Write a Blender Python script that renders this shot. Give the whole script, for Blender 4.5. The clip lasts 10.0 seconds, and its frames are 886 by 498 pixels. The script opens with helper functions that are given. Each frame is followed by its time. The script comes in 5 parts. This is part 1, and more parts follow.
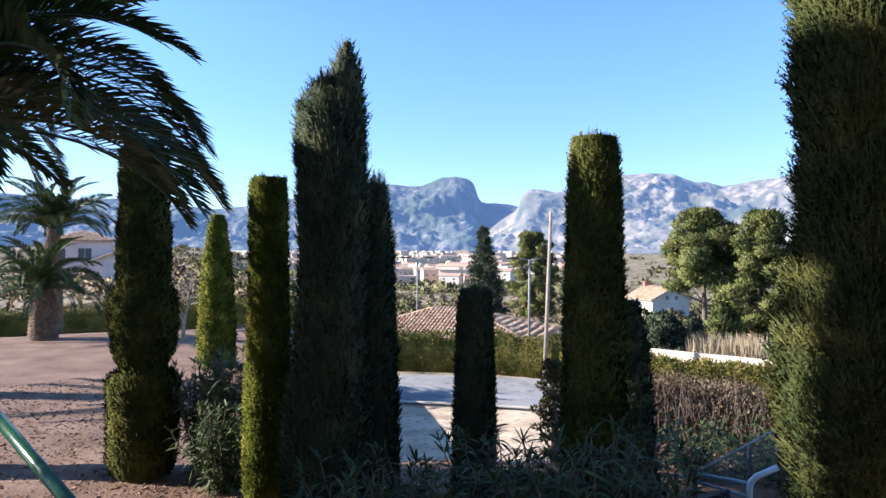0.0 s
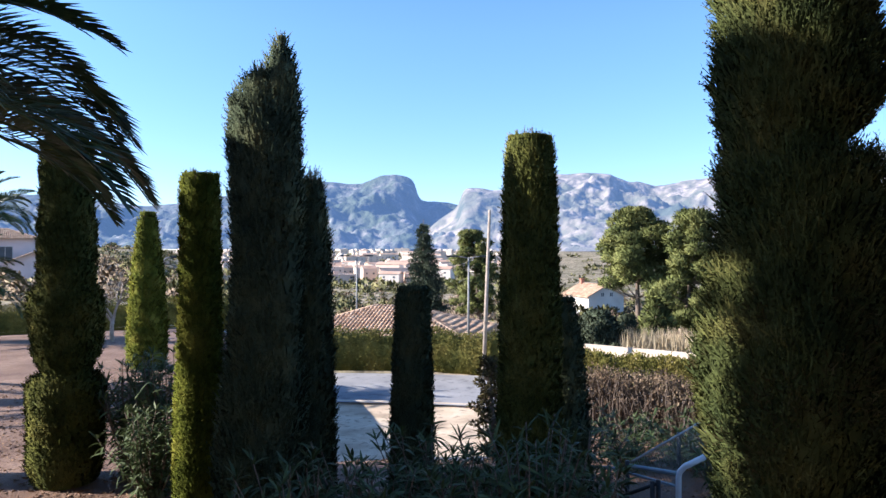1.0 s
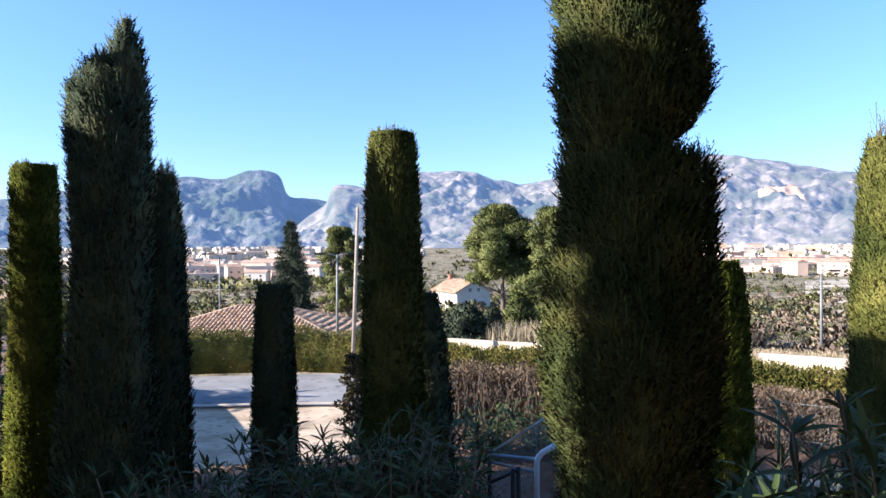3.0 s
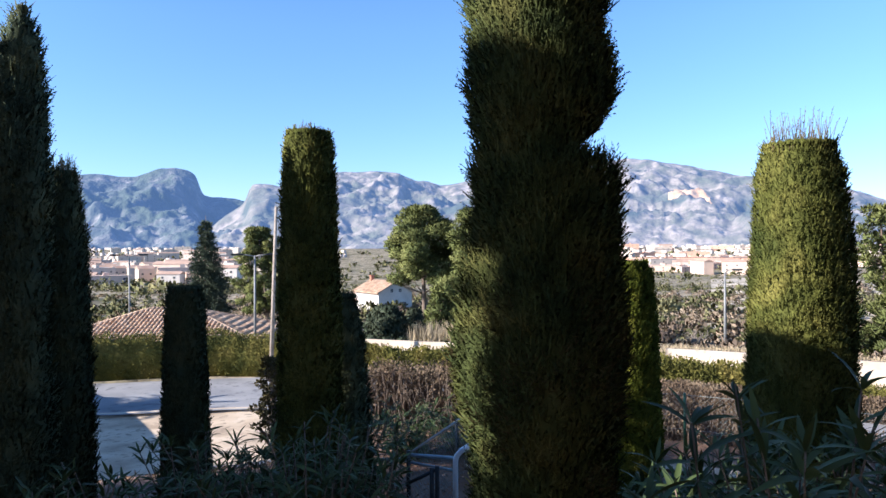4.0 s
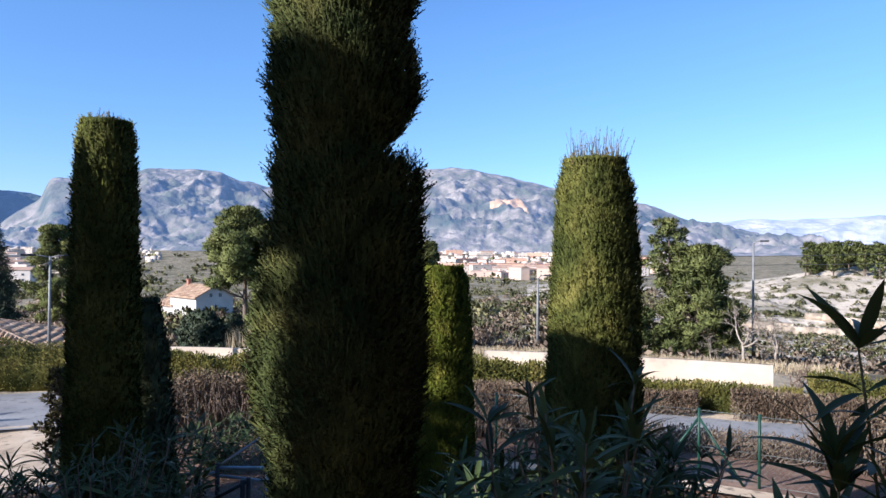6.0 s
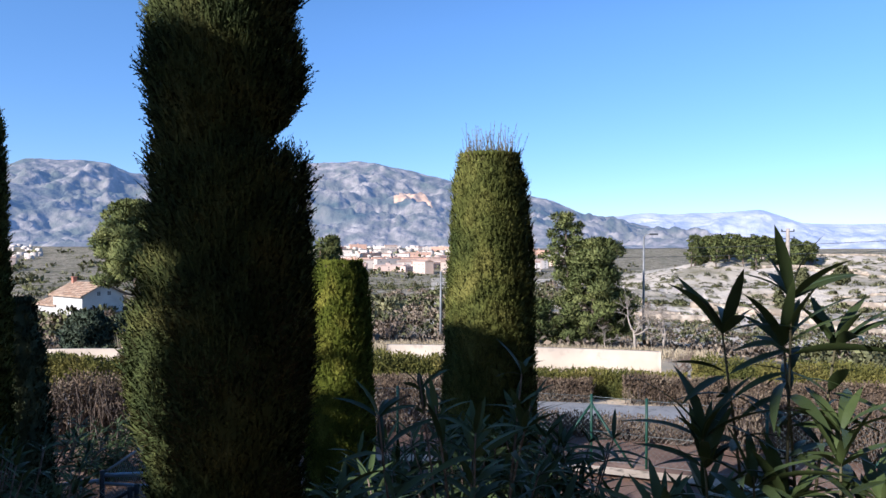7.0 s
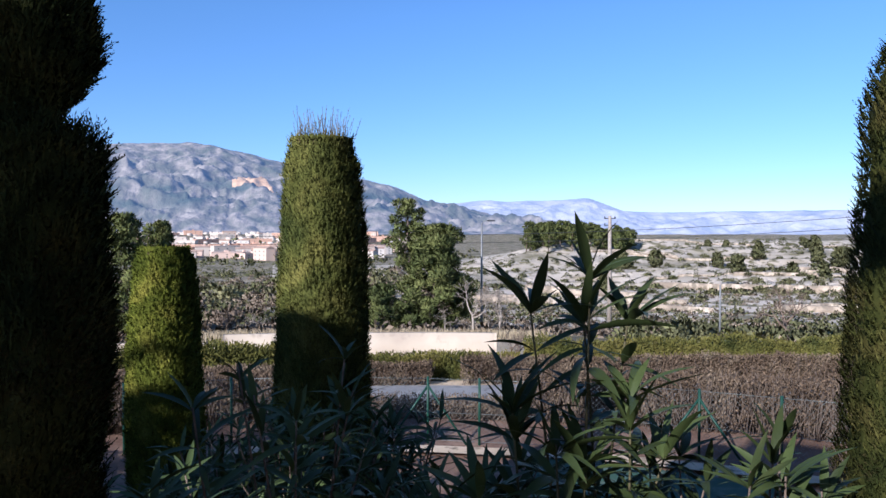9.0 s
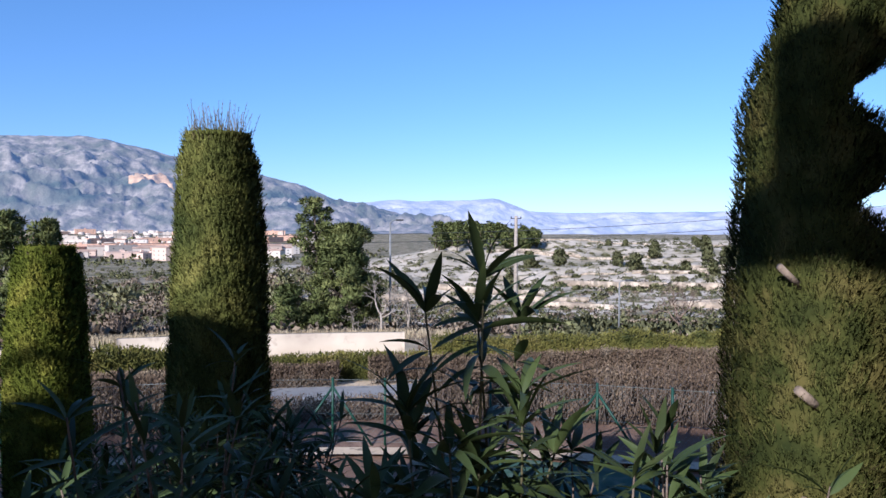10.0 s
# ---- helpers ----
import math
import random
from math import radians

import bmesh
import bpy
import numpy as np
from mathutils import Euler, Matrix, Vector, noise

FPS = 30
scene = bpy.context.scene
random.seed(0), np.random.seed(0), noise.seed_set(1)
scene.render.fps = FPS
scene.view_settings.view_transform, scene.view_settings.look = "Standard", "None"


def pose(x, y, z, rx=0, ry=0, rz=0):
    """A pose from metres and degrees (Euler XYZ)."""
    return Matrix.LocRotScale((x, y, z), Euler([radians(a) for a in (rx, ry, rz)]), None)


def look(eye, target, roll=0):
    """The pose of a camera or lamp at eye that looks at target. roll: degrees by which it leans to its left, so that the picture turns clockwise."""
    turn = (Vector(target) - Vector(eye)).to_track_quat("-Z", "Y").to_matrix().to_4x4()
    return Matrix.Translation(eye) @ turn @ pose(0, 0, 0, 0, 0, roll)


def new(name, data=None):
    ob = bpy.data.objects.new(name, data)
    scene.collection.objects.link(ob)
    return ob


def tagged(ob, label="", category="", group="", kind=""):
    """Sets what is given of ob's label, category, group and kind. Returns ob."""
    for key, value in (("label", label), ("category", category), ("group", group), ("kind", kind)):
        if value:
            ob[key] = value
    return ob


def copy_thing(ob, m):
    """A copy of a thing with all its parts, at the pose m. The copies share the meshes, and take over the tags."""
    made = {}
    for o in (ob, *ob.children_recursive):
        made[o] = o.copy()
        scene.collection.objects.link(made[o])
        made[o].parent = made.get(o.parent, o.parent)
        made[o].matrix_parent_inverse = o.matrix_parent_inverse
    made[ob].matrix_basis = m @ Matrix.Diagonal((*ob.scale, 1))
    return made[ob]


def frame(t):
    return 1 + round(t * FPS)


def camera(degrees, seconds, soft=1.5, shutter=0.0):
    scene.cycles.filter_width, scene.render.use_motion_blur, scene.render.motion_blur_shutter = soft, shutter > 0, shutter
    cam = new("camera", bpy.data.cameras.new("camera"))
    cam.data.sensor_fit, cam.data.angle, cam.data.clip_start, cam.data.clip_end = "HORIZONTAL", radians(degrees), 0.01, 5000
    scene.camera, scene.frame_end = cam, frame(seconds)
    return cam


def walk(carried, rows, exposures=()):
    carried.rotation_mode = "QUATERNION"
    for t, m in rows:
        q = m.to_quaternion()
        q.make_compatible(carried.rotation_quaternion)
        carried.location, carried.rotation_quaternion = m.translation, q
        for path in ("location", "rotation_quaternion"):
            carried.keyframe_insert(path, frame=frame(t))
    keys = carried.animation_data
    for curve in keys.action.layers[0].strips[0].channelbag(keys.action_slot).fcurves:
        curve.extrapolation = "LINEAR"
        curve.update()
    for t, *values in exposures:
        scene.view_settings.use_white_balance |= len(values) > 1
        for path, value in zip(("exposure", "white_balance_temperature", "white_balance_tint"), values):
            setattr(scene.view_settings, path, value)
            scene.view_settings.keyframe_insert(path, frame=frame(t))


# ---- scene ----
cam = camera(65.1, 10.0)
EYE = 2.6
ROWS = [
    (0.0, 0.0000, -0.0000, 0.0000, 0.00, 0.43, -0.25),
    (0.5, 0.0140, 0.0068, -0.0028, -2.45, 0.17, -0.21),
    (1.0, 0.0279, 0.0131, -0.0054, -4.94, 0.29, -0.16),
    (1.5, 0.0425, 0.0174, -0.0071, -7.26, 0.15, 0.12),
    (2.0, 0.0597, 0.0173, -0.0068, -9.97, 0.48, 0.11),
    (2.5, 0.0770, 0.0154, -0.0077, -12.70, 0.24, 0.22),
    (4.0, 0.1270, 0.0055, -0.0147, -22.08, 0.06, 0.29),
    (4.5, 0.1511, 0.0040, -0.0164, -25.45, 0.12, 0.42),
    (5.0, 0.1752, 0.0018, -0.0168, -28.92, 0.33, -0.06),
    (6.5, 0.2487, -0.0312, -0.0227, -40.15, 0.27, -0.38),
    (7.0, 0.2714, -0.0527, -0.0222, -44.14, 0.03, -0.16),
    (7.5, 0.2893, -0.0754, -0.0207, -47.87, 0.18, -0.13),
    (8.0, 0.3023, -0.0946, -0.0207, -51.29, 0.01, -0.02),
    (8.5, 0.3143, -0.1097, -0.0231, -54.04, -0.45, -0.07),
    (9.0, 0.3311, -0.1267, -0.0263, -56.96, -1.09, -0.07),
    (9.5, 0.3530, -0.1471, -0.0276, -60.88, -1.08, 0.09),
    (10.0, 0.3771, -0.1683, -0.0286, -64.42, -1.12, -0.17),
]
walk(cam, [(t, pose(x, y, EYE + z, 90 + pitch, roll, yaw)) for t, x, y, z, yaw, pitch, roll in ROWS], [(0.0, 1.50, 5930, 15), (2.5, 1.48, 5930, 15), (5.0, 1.14, 5730, 14), (7.5, 0.75, 5480, 15), (10.0, 0.60, 5330, 16)])

# ---- world, sun ----
SUN_AZ, SUN_EL = -88.0, 27.0
world = bpy.data.worlds.new("world")
scene.world = world
world.use_nodes = True
wn = world.node_tree.nodes
sky = wn.new("ShaderNodeTexSky")
sky.sky_type, sky.sun_disc = "NISHITA", False
sky.sun_elevation, sky.sun_rotation = radians(SUN_EL), radians(SUN_AZ)
sky.air_density, sky.dust_density, sky.ozone_density = 1.0, 0.30, 3.7
sky.altitude = 600
deep = wn.new("ShaderNodeHueSaturation")
deep.inputs["Saturation"].default_value = 1.08
world.node_tree.links.new(sky.outputs[0], deep.inputs["Color"])
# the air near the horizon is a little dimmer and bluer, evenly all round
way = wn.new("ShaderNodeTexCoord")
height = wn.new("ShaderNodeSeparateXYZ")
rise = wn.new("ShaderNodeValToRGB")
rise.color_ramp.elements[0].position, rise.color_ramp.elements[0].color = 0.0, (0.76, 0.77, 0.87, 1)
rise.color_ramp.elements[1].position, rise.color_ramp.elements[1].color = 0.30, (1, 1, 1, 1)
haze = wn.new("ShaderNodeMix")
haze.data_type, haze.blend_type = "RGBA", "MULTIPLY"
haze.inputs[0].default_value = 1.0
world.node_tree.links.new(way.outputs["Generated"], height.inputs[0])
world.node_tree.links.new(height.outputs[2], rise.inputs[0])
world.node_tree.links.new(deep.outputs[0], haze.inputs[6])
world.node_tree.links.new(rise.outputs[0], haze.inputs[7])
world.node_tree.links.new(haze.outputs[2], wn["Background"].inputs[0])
wn["Background"].inputs[1].default_value = 0.105
sun = new("sun", bpy.data.lights.new("sun", "SUN"))
sun.data.energy, sun.data.angle, sun.data.color = 5.0, radians(0.5), (1.0, 0.90, 0.76)
sun_from = Vector((math.sin(radians(SUN_AZ)) * math.cos(radians(SUN_EL)), math.cos(radians(SUN_AZ)) * math.cos(radians(SUN_EL)), math.sin(radians(SUN_EL))))
sun.matrix_world = look(sun_from * 50, (0, 0, 0))

# ---- helpers of the scene ----
rng = np.random.default_rng(7)


def material(name, ramp, scale=4.0, detail=6.0, rough=0.85, bump=0.3, bump_scale=30.0, metal=0.0, spots=None, island=0.0, piece=0.0, spec=0.3, sss=0.0, glow=None, coords="Object", belt=None):
    """ramp: list of (position, colour) over a noise; spots: (scale, low, high, colour); island, piece: brightness spread."""
    m = bpy.data.materials.new(name)
    m.use_nodes = True
    nt = m.node_tree
    n, l = nt.nodes, nt.links
    b = n["Principled BSDF"]
    tc = n.new("ShaderNodeTexCoord")
    nz = n.new("ShaderNodeTexNoise")
    nz.inputs["Scale"].default_value, nz.inputs["Detail"].default_value = scale, detail
    l.new(tc.outputs[coords], nz.inputs["Vector"])
    cr = n.new("ShaderNodeValToRGB")
    while len(cr.color_ramp.elements) < len(ramp):
        cr.color_ramp.elements.new(0.5)
    for e, (p, c) in zip(cr.color_ramp.elements, ramp):
        e.position, e.color = p, (*c, 1)
    l.new(nz.outputs[0], cr.inputs[0])
    col = cr.outputs[0]
    if spots:
        s = n.new("ShaderNodeTexNoise")
        s.inputs["Scale"].default_value, s.inputs["Detail"].default_value = spots[0], 5
        l.new(tc.outputs[coords], s.inputs["Vector"])
        mr = n.new("ShaderNodeMapRange")
        mr.inputs[1].default_value, mr.inputs[2].default_value = spots[1], spots[2]
        l.new(s.outputs[0], mr.inputs[0])
        mx = n.new("ShaderNodeMix")
        mx.data_type = "RGBA"
        l.new(mr.outputs[0], mx.inputs[0])
        l.new(col, mx.inputs[6])
        mx.inputs[7].default_value = (*spots[3], 1)
        col = mx.outputs[2]
    if belt:
        # a belt of vegetation between two heights, broken up by noise
        sx = n.new("ShaderNodeSeparateXYZ")
        l.new(tc.outputs[coords], sx.inputs[0])
        bn = n.new("ShaderNodeTexNoise")
        bn.inputs["Scale"].default_value, bn.inputs["Detail"].default_value = belt[3], 6
        l.new(tc.outputs[coords], bn.inputs["Vector"])
        lo, hi, br = n.new("ShaderNodeMapRange"), n.new("ShaderNodeMapRange"), n.new("ShaderNodeMapRange")
        lo.inputs[1].default_value, lo.inputs[2].default_value = belt[0] - 30, belt[0] + 30
        hi.inputs[1].default_value, hi.inputs[2].default_value, hi.inputs[3].default_value, hi.inputs[4].default_value = belt[1] - 40, belt[1] + 40, 1, 0
        br.inputs[1].default_value, br.inputs[2].default_value = 0.46, 0.56
        l.new(sx.outputs[2], lo.inputs[0])
        l.new(sx.outputs[2], hi.inputs[0])
        l.new(bn.outputs[0], br.inputs[0])
        m1, m2 = n.new("ShaderNodeMath"), n.new("ShaderNodeMath")
        m1.operation = m2.operation = "MULTIPLY"
        l.new(lo.outputs[0], m1.inputs[0])
        l.new(hi.outputs[0], m1.inputs[1])
        l.new(m1.outputs[0], m2.inputs[0])
        l.new(br.outputs[0], m2.inputs[1])
        mx = n.new("ShaderNodeMix")
        mx.data_type = "RGBA"
        l.new(m2.outputs[0], mx.inputs[0])
        l.new(col, mx.inputs[6])
        mx.inputs[7].default_value = (*belt[2], 1)
        col = mx.outputs[2]
    if island or piece:
        g = n.new("ShaderNodeNewGeometry") if island else n.new("ShaderNodeObjectInfo")
        mr = n.new("ShaderNodeMapRange")
        k = island or piece
        mr.inputs[3].default_value, mr.inputs[4].default_value = 1 - k, 1 + k
        l.new(g.outputs["Random Per Island" if island else "Random"], mr.inputs[0])
        hs = n.new("ShaderNodeHueSaturation")
        l.new(mr.outputs[0], hs.inputs["Value"])
        l.new(col, hs.inputs["Color"])
        col = hs.outputs[0]
    l.new(col, b.inputs["Base Color"])
    b.inputs["Roughness"].default_value, b.inputs["Metallic"].default_value = rough, metal
    b.inputs["Specular IOR Level"].default_value = spec
    if sss:
        tr = n.new("ShaderNodeBsdfTranslucent")
        l.new(col, tr.inputs[0])
        ms = n.new("ShaderNodeMixShader")
        ms.inputs[0].default_value = sss
        l.new(b.outputs[0], ms.inputs[1])
        l.new(tr.outputs[0], ms.inputs[2])
        l.new(ms.outputs[0], n["Material Output"].inputs[0])
    if glow:
        b.inputs["Emission Color"].default_value, b.inputs["Emission Strength"].default_value = (*glow[0], 1), glow[1]
    if bump:
        bz = n.new("ShaderNodeTexNoise")
        bz.inputs["Scale"].default_value, bz.inputs["Detail"].default_value = bump_scale, 6
        l.new(tc.outputs[coords], bz.inputs["Vector"])
        bp = n.new("ShaderNodeBump")
        bp.inputs["Strength"].default_value, bp.inputs["Distance"].default_value = bump, 1.0 / bump_scale
        l.new(bz.outputs[0], bp.inputs["Height"])
        l.new(bp.outputs[0], b.inputs["Normal"])
    return m


def np_mesh(name, verts, faces, mat, smooth=False, normals=None):
    """A mesh from arrays; faces: (n, 3) or (n, 4), or a list of such arrays."""
    me = bpy.data.meshes.new(name)
    if isinstance(faces, np.ndarray):
        faces = [faces]
    faces = [f for f in faces if len(f)]
    verts = np.asarray(verts, np.float32)
    loops = np.concatenate([f.ravel() for f in faces]).astype(np.int32)
    counts = np.concatenate([np.full(len(f), f.shape[1], np.int32) for f in faces])
    starts = np.concatenate(([0], np.cumsum(counts)[:-1])).astype(np.int32)
    me.vertices.add(len(verts))
    me.vertices.foreach_set("co", verts.ravel())
    me.loops.add(len(loops))
    me.loops.foreach_set("vertex_index", loops)
    me.polygons.add(len(counts))
    me.polygons.foreach_set("loop_start", starts)
    me.polygons.foreach_set("loop_total", counts)
    if smooth:
        me.polygons.foreach_set("use_smooth", np.ones(len(counts), bool))
    if normals is not None:
        me.polygons.foreach_set("use_smooth", np.ones(len(counts), bool))
    me.update(calc_edges=True)
    if normals is not None:
        soft = me.attributes.new("custom_normal", "FLOAT_VECTOR", "POINT")
        soft.data.foreach_set("vector", np.asarray(normals, np.float32).ravel())
    me.materials.append(mat)
    return me


def np_part(name, verts, faces, mat, parent=None, label="", smooth=False, kind="", normals=None):
    ob = new(name, np_mesh(name, verts, faces, mat, smooth, normals))
    ob.parent = parent
    return tagged(ob, label, kind=kind)


def part(name, bm, mat, parent=None, label="", smooth=False):
    me = bpy.data.meshes.new(name)
    bmesh.ops.recalc_face_normals(bm, faces=bm.faces)
    for f in bm.faces:
        f.smooth = smooth
    bm.to_mesh(me)
    bm.free()
    me.materials.append(mat)
    ob = new(name, me)
    ob.parent = parent
    return tagged(ob, label)


def thing(name, x, y, z, label, category, group="", turn=0.0):
    ob = new(name)
    ob.empty_display_size = 0.1
    ob.matrix_world = pose(x, y, z, 0, 0, turn)
    return tagged(ob, label, category, group)


def box(bm, x0, x1, y0, y1, z0, z1, bevel=0.0):
    r = bmesh.ops.create_cube(bm, size=1.0)
    bmesh.ops.scale(bm, vec=(x1 - x0, y1 - y0, z1 - z0), verts=r["verts"])
    bmesh.ops.translate(bm, vec=((x0 + x1) / 2, (y0 + y1) / 2, (z0 + z1) / 2), verts=r["verts"])
    if bevel:
        es = list({e for v in r["verts"] for e in v.link_edges})
        bmesh.ops.bevel(bm, geom=es, offset=bevel, segments=2, affect="EDGES", profile=0.6)


def tube_arrays(points, radii, sides=8):
    """Vertices and quads of a tapered tube along points."""
    pts = np.asarray(points, float)
    tan = np.gradient(pts, axis=0)
    tan /= np.linalg.norm(tan, axis=1)[:, None] + 1e-9
    ref = np.array([0.31, 0.17, 0.93]) if abs(tan[0, 2]) < 0.9 else np.array([1.0, 0.2, 0.0])
    u = np.cross(tan, ref)
    u /= np.linalg.norm(u, axis=1)[:, None] + 1e-9
    v = np.cross(tan, u)
    a = np.linspace(0, 2 * np.pi, sides, endpoint=False)
    ring = pts[:, None] + np.asarray(radii, float)[:, None, None] * (u[:, None] * np.cos(a)[None, :, None] + v[:, None] * np.sin(a)[None, :, None])
    n = len(pts)
    i, j = np.meshgrid(np.arange(n - 1), np.arange(sides), indexing="ij")
    q = np.stack([i * sides + j, i * sides + (j + 1) % sides, (i + 1) * sides + (j + 1) % sides, (i + 1) * sides + j], -1).reshape(-1, 4)
    caps = np.array([[0, k + 1, k] for k in range(1, sides - 1)] + [[(n - 1) * sides, (n - 1) * sides + k, (n - 1) * sides + k + 1] for k in range(1, sides - 1)])
    return ring.reshape(-1, 3), q, caps


def merged(pieces):
    """Joins (verts, quads, tris) pieces."""
    vs, qs, ts, k = [], [], [], 0
    for v, q, t in pieces:
        vs.append(v)
        if len(q):
            qs.append(q + k)
        if len(t):
            ts.append(t + k)
        k += len(v)
    out = []
    if qs:
        out.append(np.concatenate(qs))
    if ts:
        out.append(np.concatenate(ts))
    return np.concatenate(vs), out


def unit(v):
    return v / (np.linalg.norm(v, axis=-1, keepdims=True) + 1e-9)


def sprays(base, way, length, width, fold=0.25):
    """Small folded leaf blades: base points, directions, lengths, widths (arrays)."""
    n = len(base)
    way = unit(way)
    side = unit(np.cross(way, rng.normal(size=(n, 3))))
    up = np.cross(side, way)
    L, W = length[:, None], width[:, None]
    v = np.stack([base, base + way * L * 0.55 + side * W * 0.5 + up * W * fold, base + way * L, base + way * L * 0.5 - side * W * 0.5 + up * W * fold], 1).reshape(-1, 3)
    k = np.arange(n)[:, None] * 4
    return v, np.concatenate([k + np.array([[0, 1, 2]]), k + np.array([[0, 2, 3]])])


def turned_out(v, t, out):
    """Winds the triangles of sprays so that they face along out (one vector a spray); returns triangles and soft normals."""
    n = len(out)
    a = np.cross(v[1::4] - v[0::4], v[2::4] - v[0::4])
    flip = np.einsum("ij,ij->i", a, out) < 0
    t = t.copy()
    both = np.concatenate([flip, flip])
    t[both] = t[both][:, [0, 2, 1]]
    soft = np.repeat(unit(out), 4, 0)
    return t, soft


def smooth_noise(p, f, seed=0):
    """Cheap smooth noise of points from summed sines."""
    r = np.random.default_rng(seed)
    s = 0
    for k in range(6):
        d = r.normal(size=3)
        s = s + np.sin(p @ d * f * (1 + 0.35 * k) + r.uniform(0, 6.28)) / (1 + 0.35 * k)
    return s / 3.0


def at(az, dist):
    return dist * math.sin(radians(az)), dist * math.cos(radians(az))


def step(a, b, x):
    t = np.clip((x - a) / (b - a), 0, 1)
    return t * t * (3 - 2 * t)


# ---- the lie of the land ----
FALL_D = np.array([26, 60, 120, 300, 600, 1000, 1500, 2200, 5000.0])
FALL_EL = np.array([-9.6, -7.0, -5.0, -3.4, -2.6, -1.9, -0.9, 0.1, 0.1])


def ground_z(az, d):
    """Height of the ground at a bearing (degrees) and a distance, arrays."""
    az, d = np.asarray(az, float), np.asarray(d, float)
    left = -0.9 * step(24, 34, d)
    mid = -2.2 * step(8.2, 14.5, d) - 0.3 * step(15, 22, d)
    right = -0.55 * step(5, 8, d) - 1.6 * step(12.8, 17, d)
    w1, w2 = step(-14, -4, az), step(9, 16, az)
    near = left * (1 - w1) + mid * w1 * (1 - w2) + right * w2
    far = EYE + d * np.tan(np.radians(np.interp(np.log(np.maximum(d, 1)), np.log(FALL_D), FALL_EL)))
    far = far + d * np.tan(np.radians(3.6)) * (1 - step(-20, -6, az)) * step(30, 60, d) * (1 - step(300, 700, d))
    lift = step(55, 70, az) * step(120, 420, d) * (1 - step(500, 1200, d))
    far = far + d * np.tan(np.radians(2.2)) * lift
    p = np.stack([d * np.sin(np.radians(az)), d * np.cos(np.radians(az)), 0 * d], -1)
    far = far + step(60, 200, d) * (smooth_noise(p, 0.012, 3) * 2.2 + smooth_noise(p, 0.05, 4) * 0.5) * np.minimum(1, d / 300 + 0.3)
    gully = step(40, 52, az) * step(70, 130, d) * (1 - step(420, 620, d))
    far = far + gully * ((1 - 2 * np.abs(smooth_noise(p, 0.022, 6))) * 3.2 + (1 - 2 * np.abs(smooth_noise(p, 0.07, 7))) * 1.2) * np.minimum(1, d / 220)
    # old farming terraces on the slopes
    ht = 1.1
    q = np.floor(far / ht) * ht + ht * step(0.72, 1.0, far / ht - np.floor(far / ht))
    far = far + (q - far) * step(45, 70, d) * (1 - step(500, 900, d)) * 0.7
    k = step(28, 44, d)
    return near * (1 - k) + far * k


def gz(x, y):
    return float(ground_z(math.degrees(math.atan2(x, y)), math.hypot(x, y)))


# ---- materials ----
M = {}
M["earth"] = material("earth", [(0.3, (0.11, 0.062, 0.041)), (0.5, (0.18, 0.11, 0.075)), (0.7, (0.26, 0.172, 0.122))], scale=1.2, spots=(14, 0.5, 0.62, (0.16, 0.10, 0.07)), bump=0.8, bump_scale=40)
M["cypress_tan"] = material("cypress_tan", [(0.3, (0.022, 0.028, 0.008)), (0.5, (0.047, 0.051, 0.013)), (0.7, (0.095, 0.080, 0.025))], scale=5.0, island=0.6, bump=0, rough=0.8, sss=0.03, spec=0.05)
M["cypress_brown"] = material("cypress_brown", [(0.3, (0.027, 0.039, 0.015)), (0.5, (0.053, 0.064, 0.021)), (0.7, (0.092, 0.086, 0.027))], scale=5.0, island=0.55, bump=0, rough=0.8, sss=0.03, spec=0.06)
M["cypress_yellow"] = material("cypress_yellow", [(0.3, (0.042, 0.056, 0.008)), (0.5, (0.100, 0.115, 0.016)), (0.7, (0.19, 0.18, 0.032))], scale=3.0, island=0.4, bump=0, rough=0.8, sss=0.09, spec=0.06)
M["cypress_olive"] = material("cypress_olive", [(0.3, (0.040, 0.052, 0.014)), (0.5, (0.090, 0.097, 0.024)), (0.7, (0.165, 0.155, 0.042))], scale=3.0, island=0.5, bump=0, rough=0.8, sss=0.03, spec=0.07)
M["cypress_tip"] = material("cypress_tip", [(0.3, (0.09, 0.085, 0.04)), (0.7, (0.22, 0.17, 0.09))], scale=6.0, island=0.4, bump=0, rough=0.8, sss=0.1, spec=0.15)
M["cypress_dark"] = material("cypress_dark", [(0.3, (0.040, 0.058, 0.038)), (0.5, (0.072, 0.092, 0.052)), (0.7, (0.12, 0.125, 0.06))], scale=3.0, island=0.45, bump=0, rough=0.8, sss=0.03, spec=0.08)
M["bark"] = material("bark", [(0.3, (0.09, 0.065, 0.05)), (0.7, (0.22, 0.17, 0.13))], scale=14, bump=0.8, bump_scale=25)
M["oleander"] = material("oleander", [(0.3, (0.032, 0.050, 0.018)), (0.6, (0.062, 0.088, 0.032)), (0.75, (0.12, 0.14, 0.06))], scale=2.0, island=0.4, bump=0, rough=0.55, sss=0.1, spec=0.18)
# paler copy of oleander, with the sunlight on the bush put into its colour
M["oleander_lit"] = material("oleander_lit", [(0.3, (0.05, 0.075, 0.03)), (0.6, (0.10, 0.13, 0.055)), (0.75, (0.18, 0.20, 0.10))], scale=2.0, island=0.35, bump=0, rough=0.55, sss=0.12, spec=0.18)
M["twig_dry"] = material("twig_dry", [(0.3, (0.032, 0.027, 0.011)), (0.7, (0.075, 0.058, 0.025))], scale=3.0, island=0.5, bump=0, rough=0.85, spec=0.08)
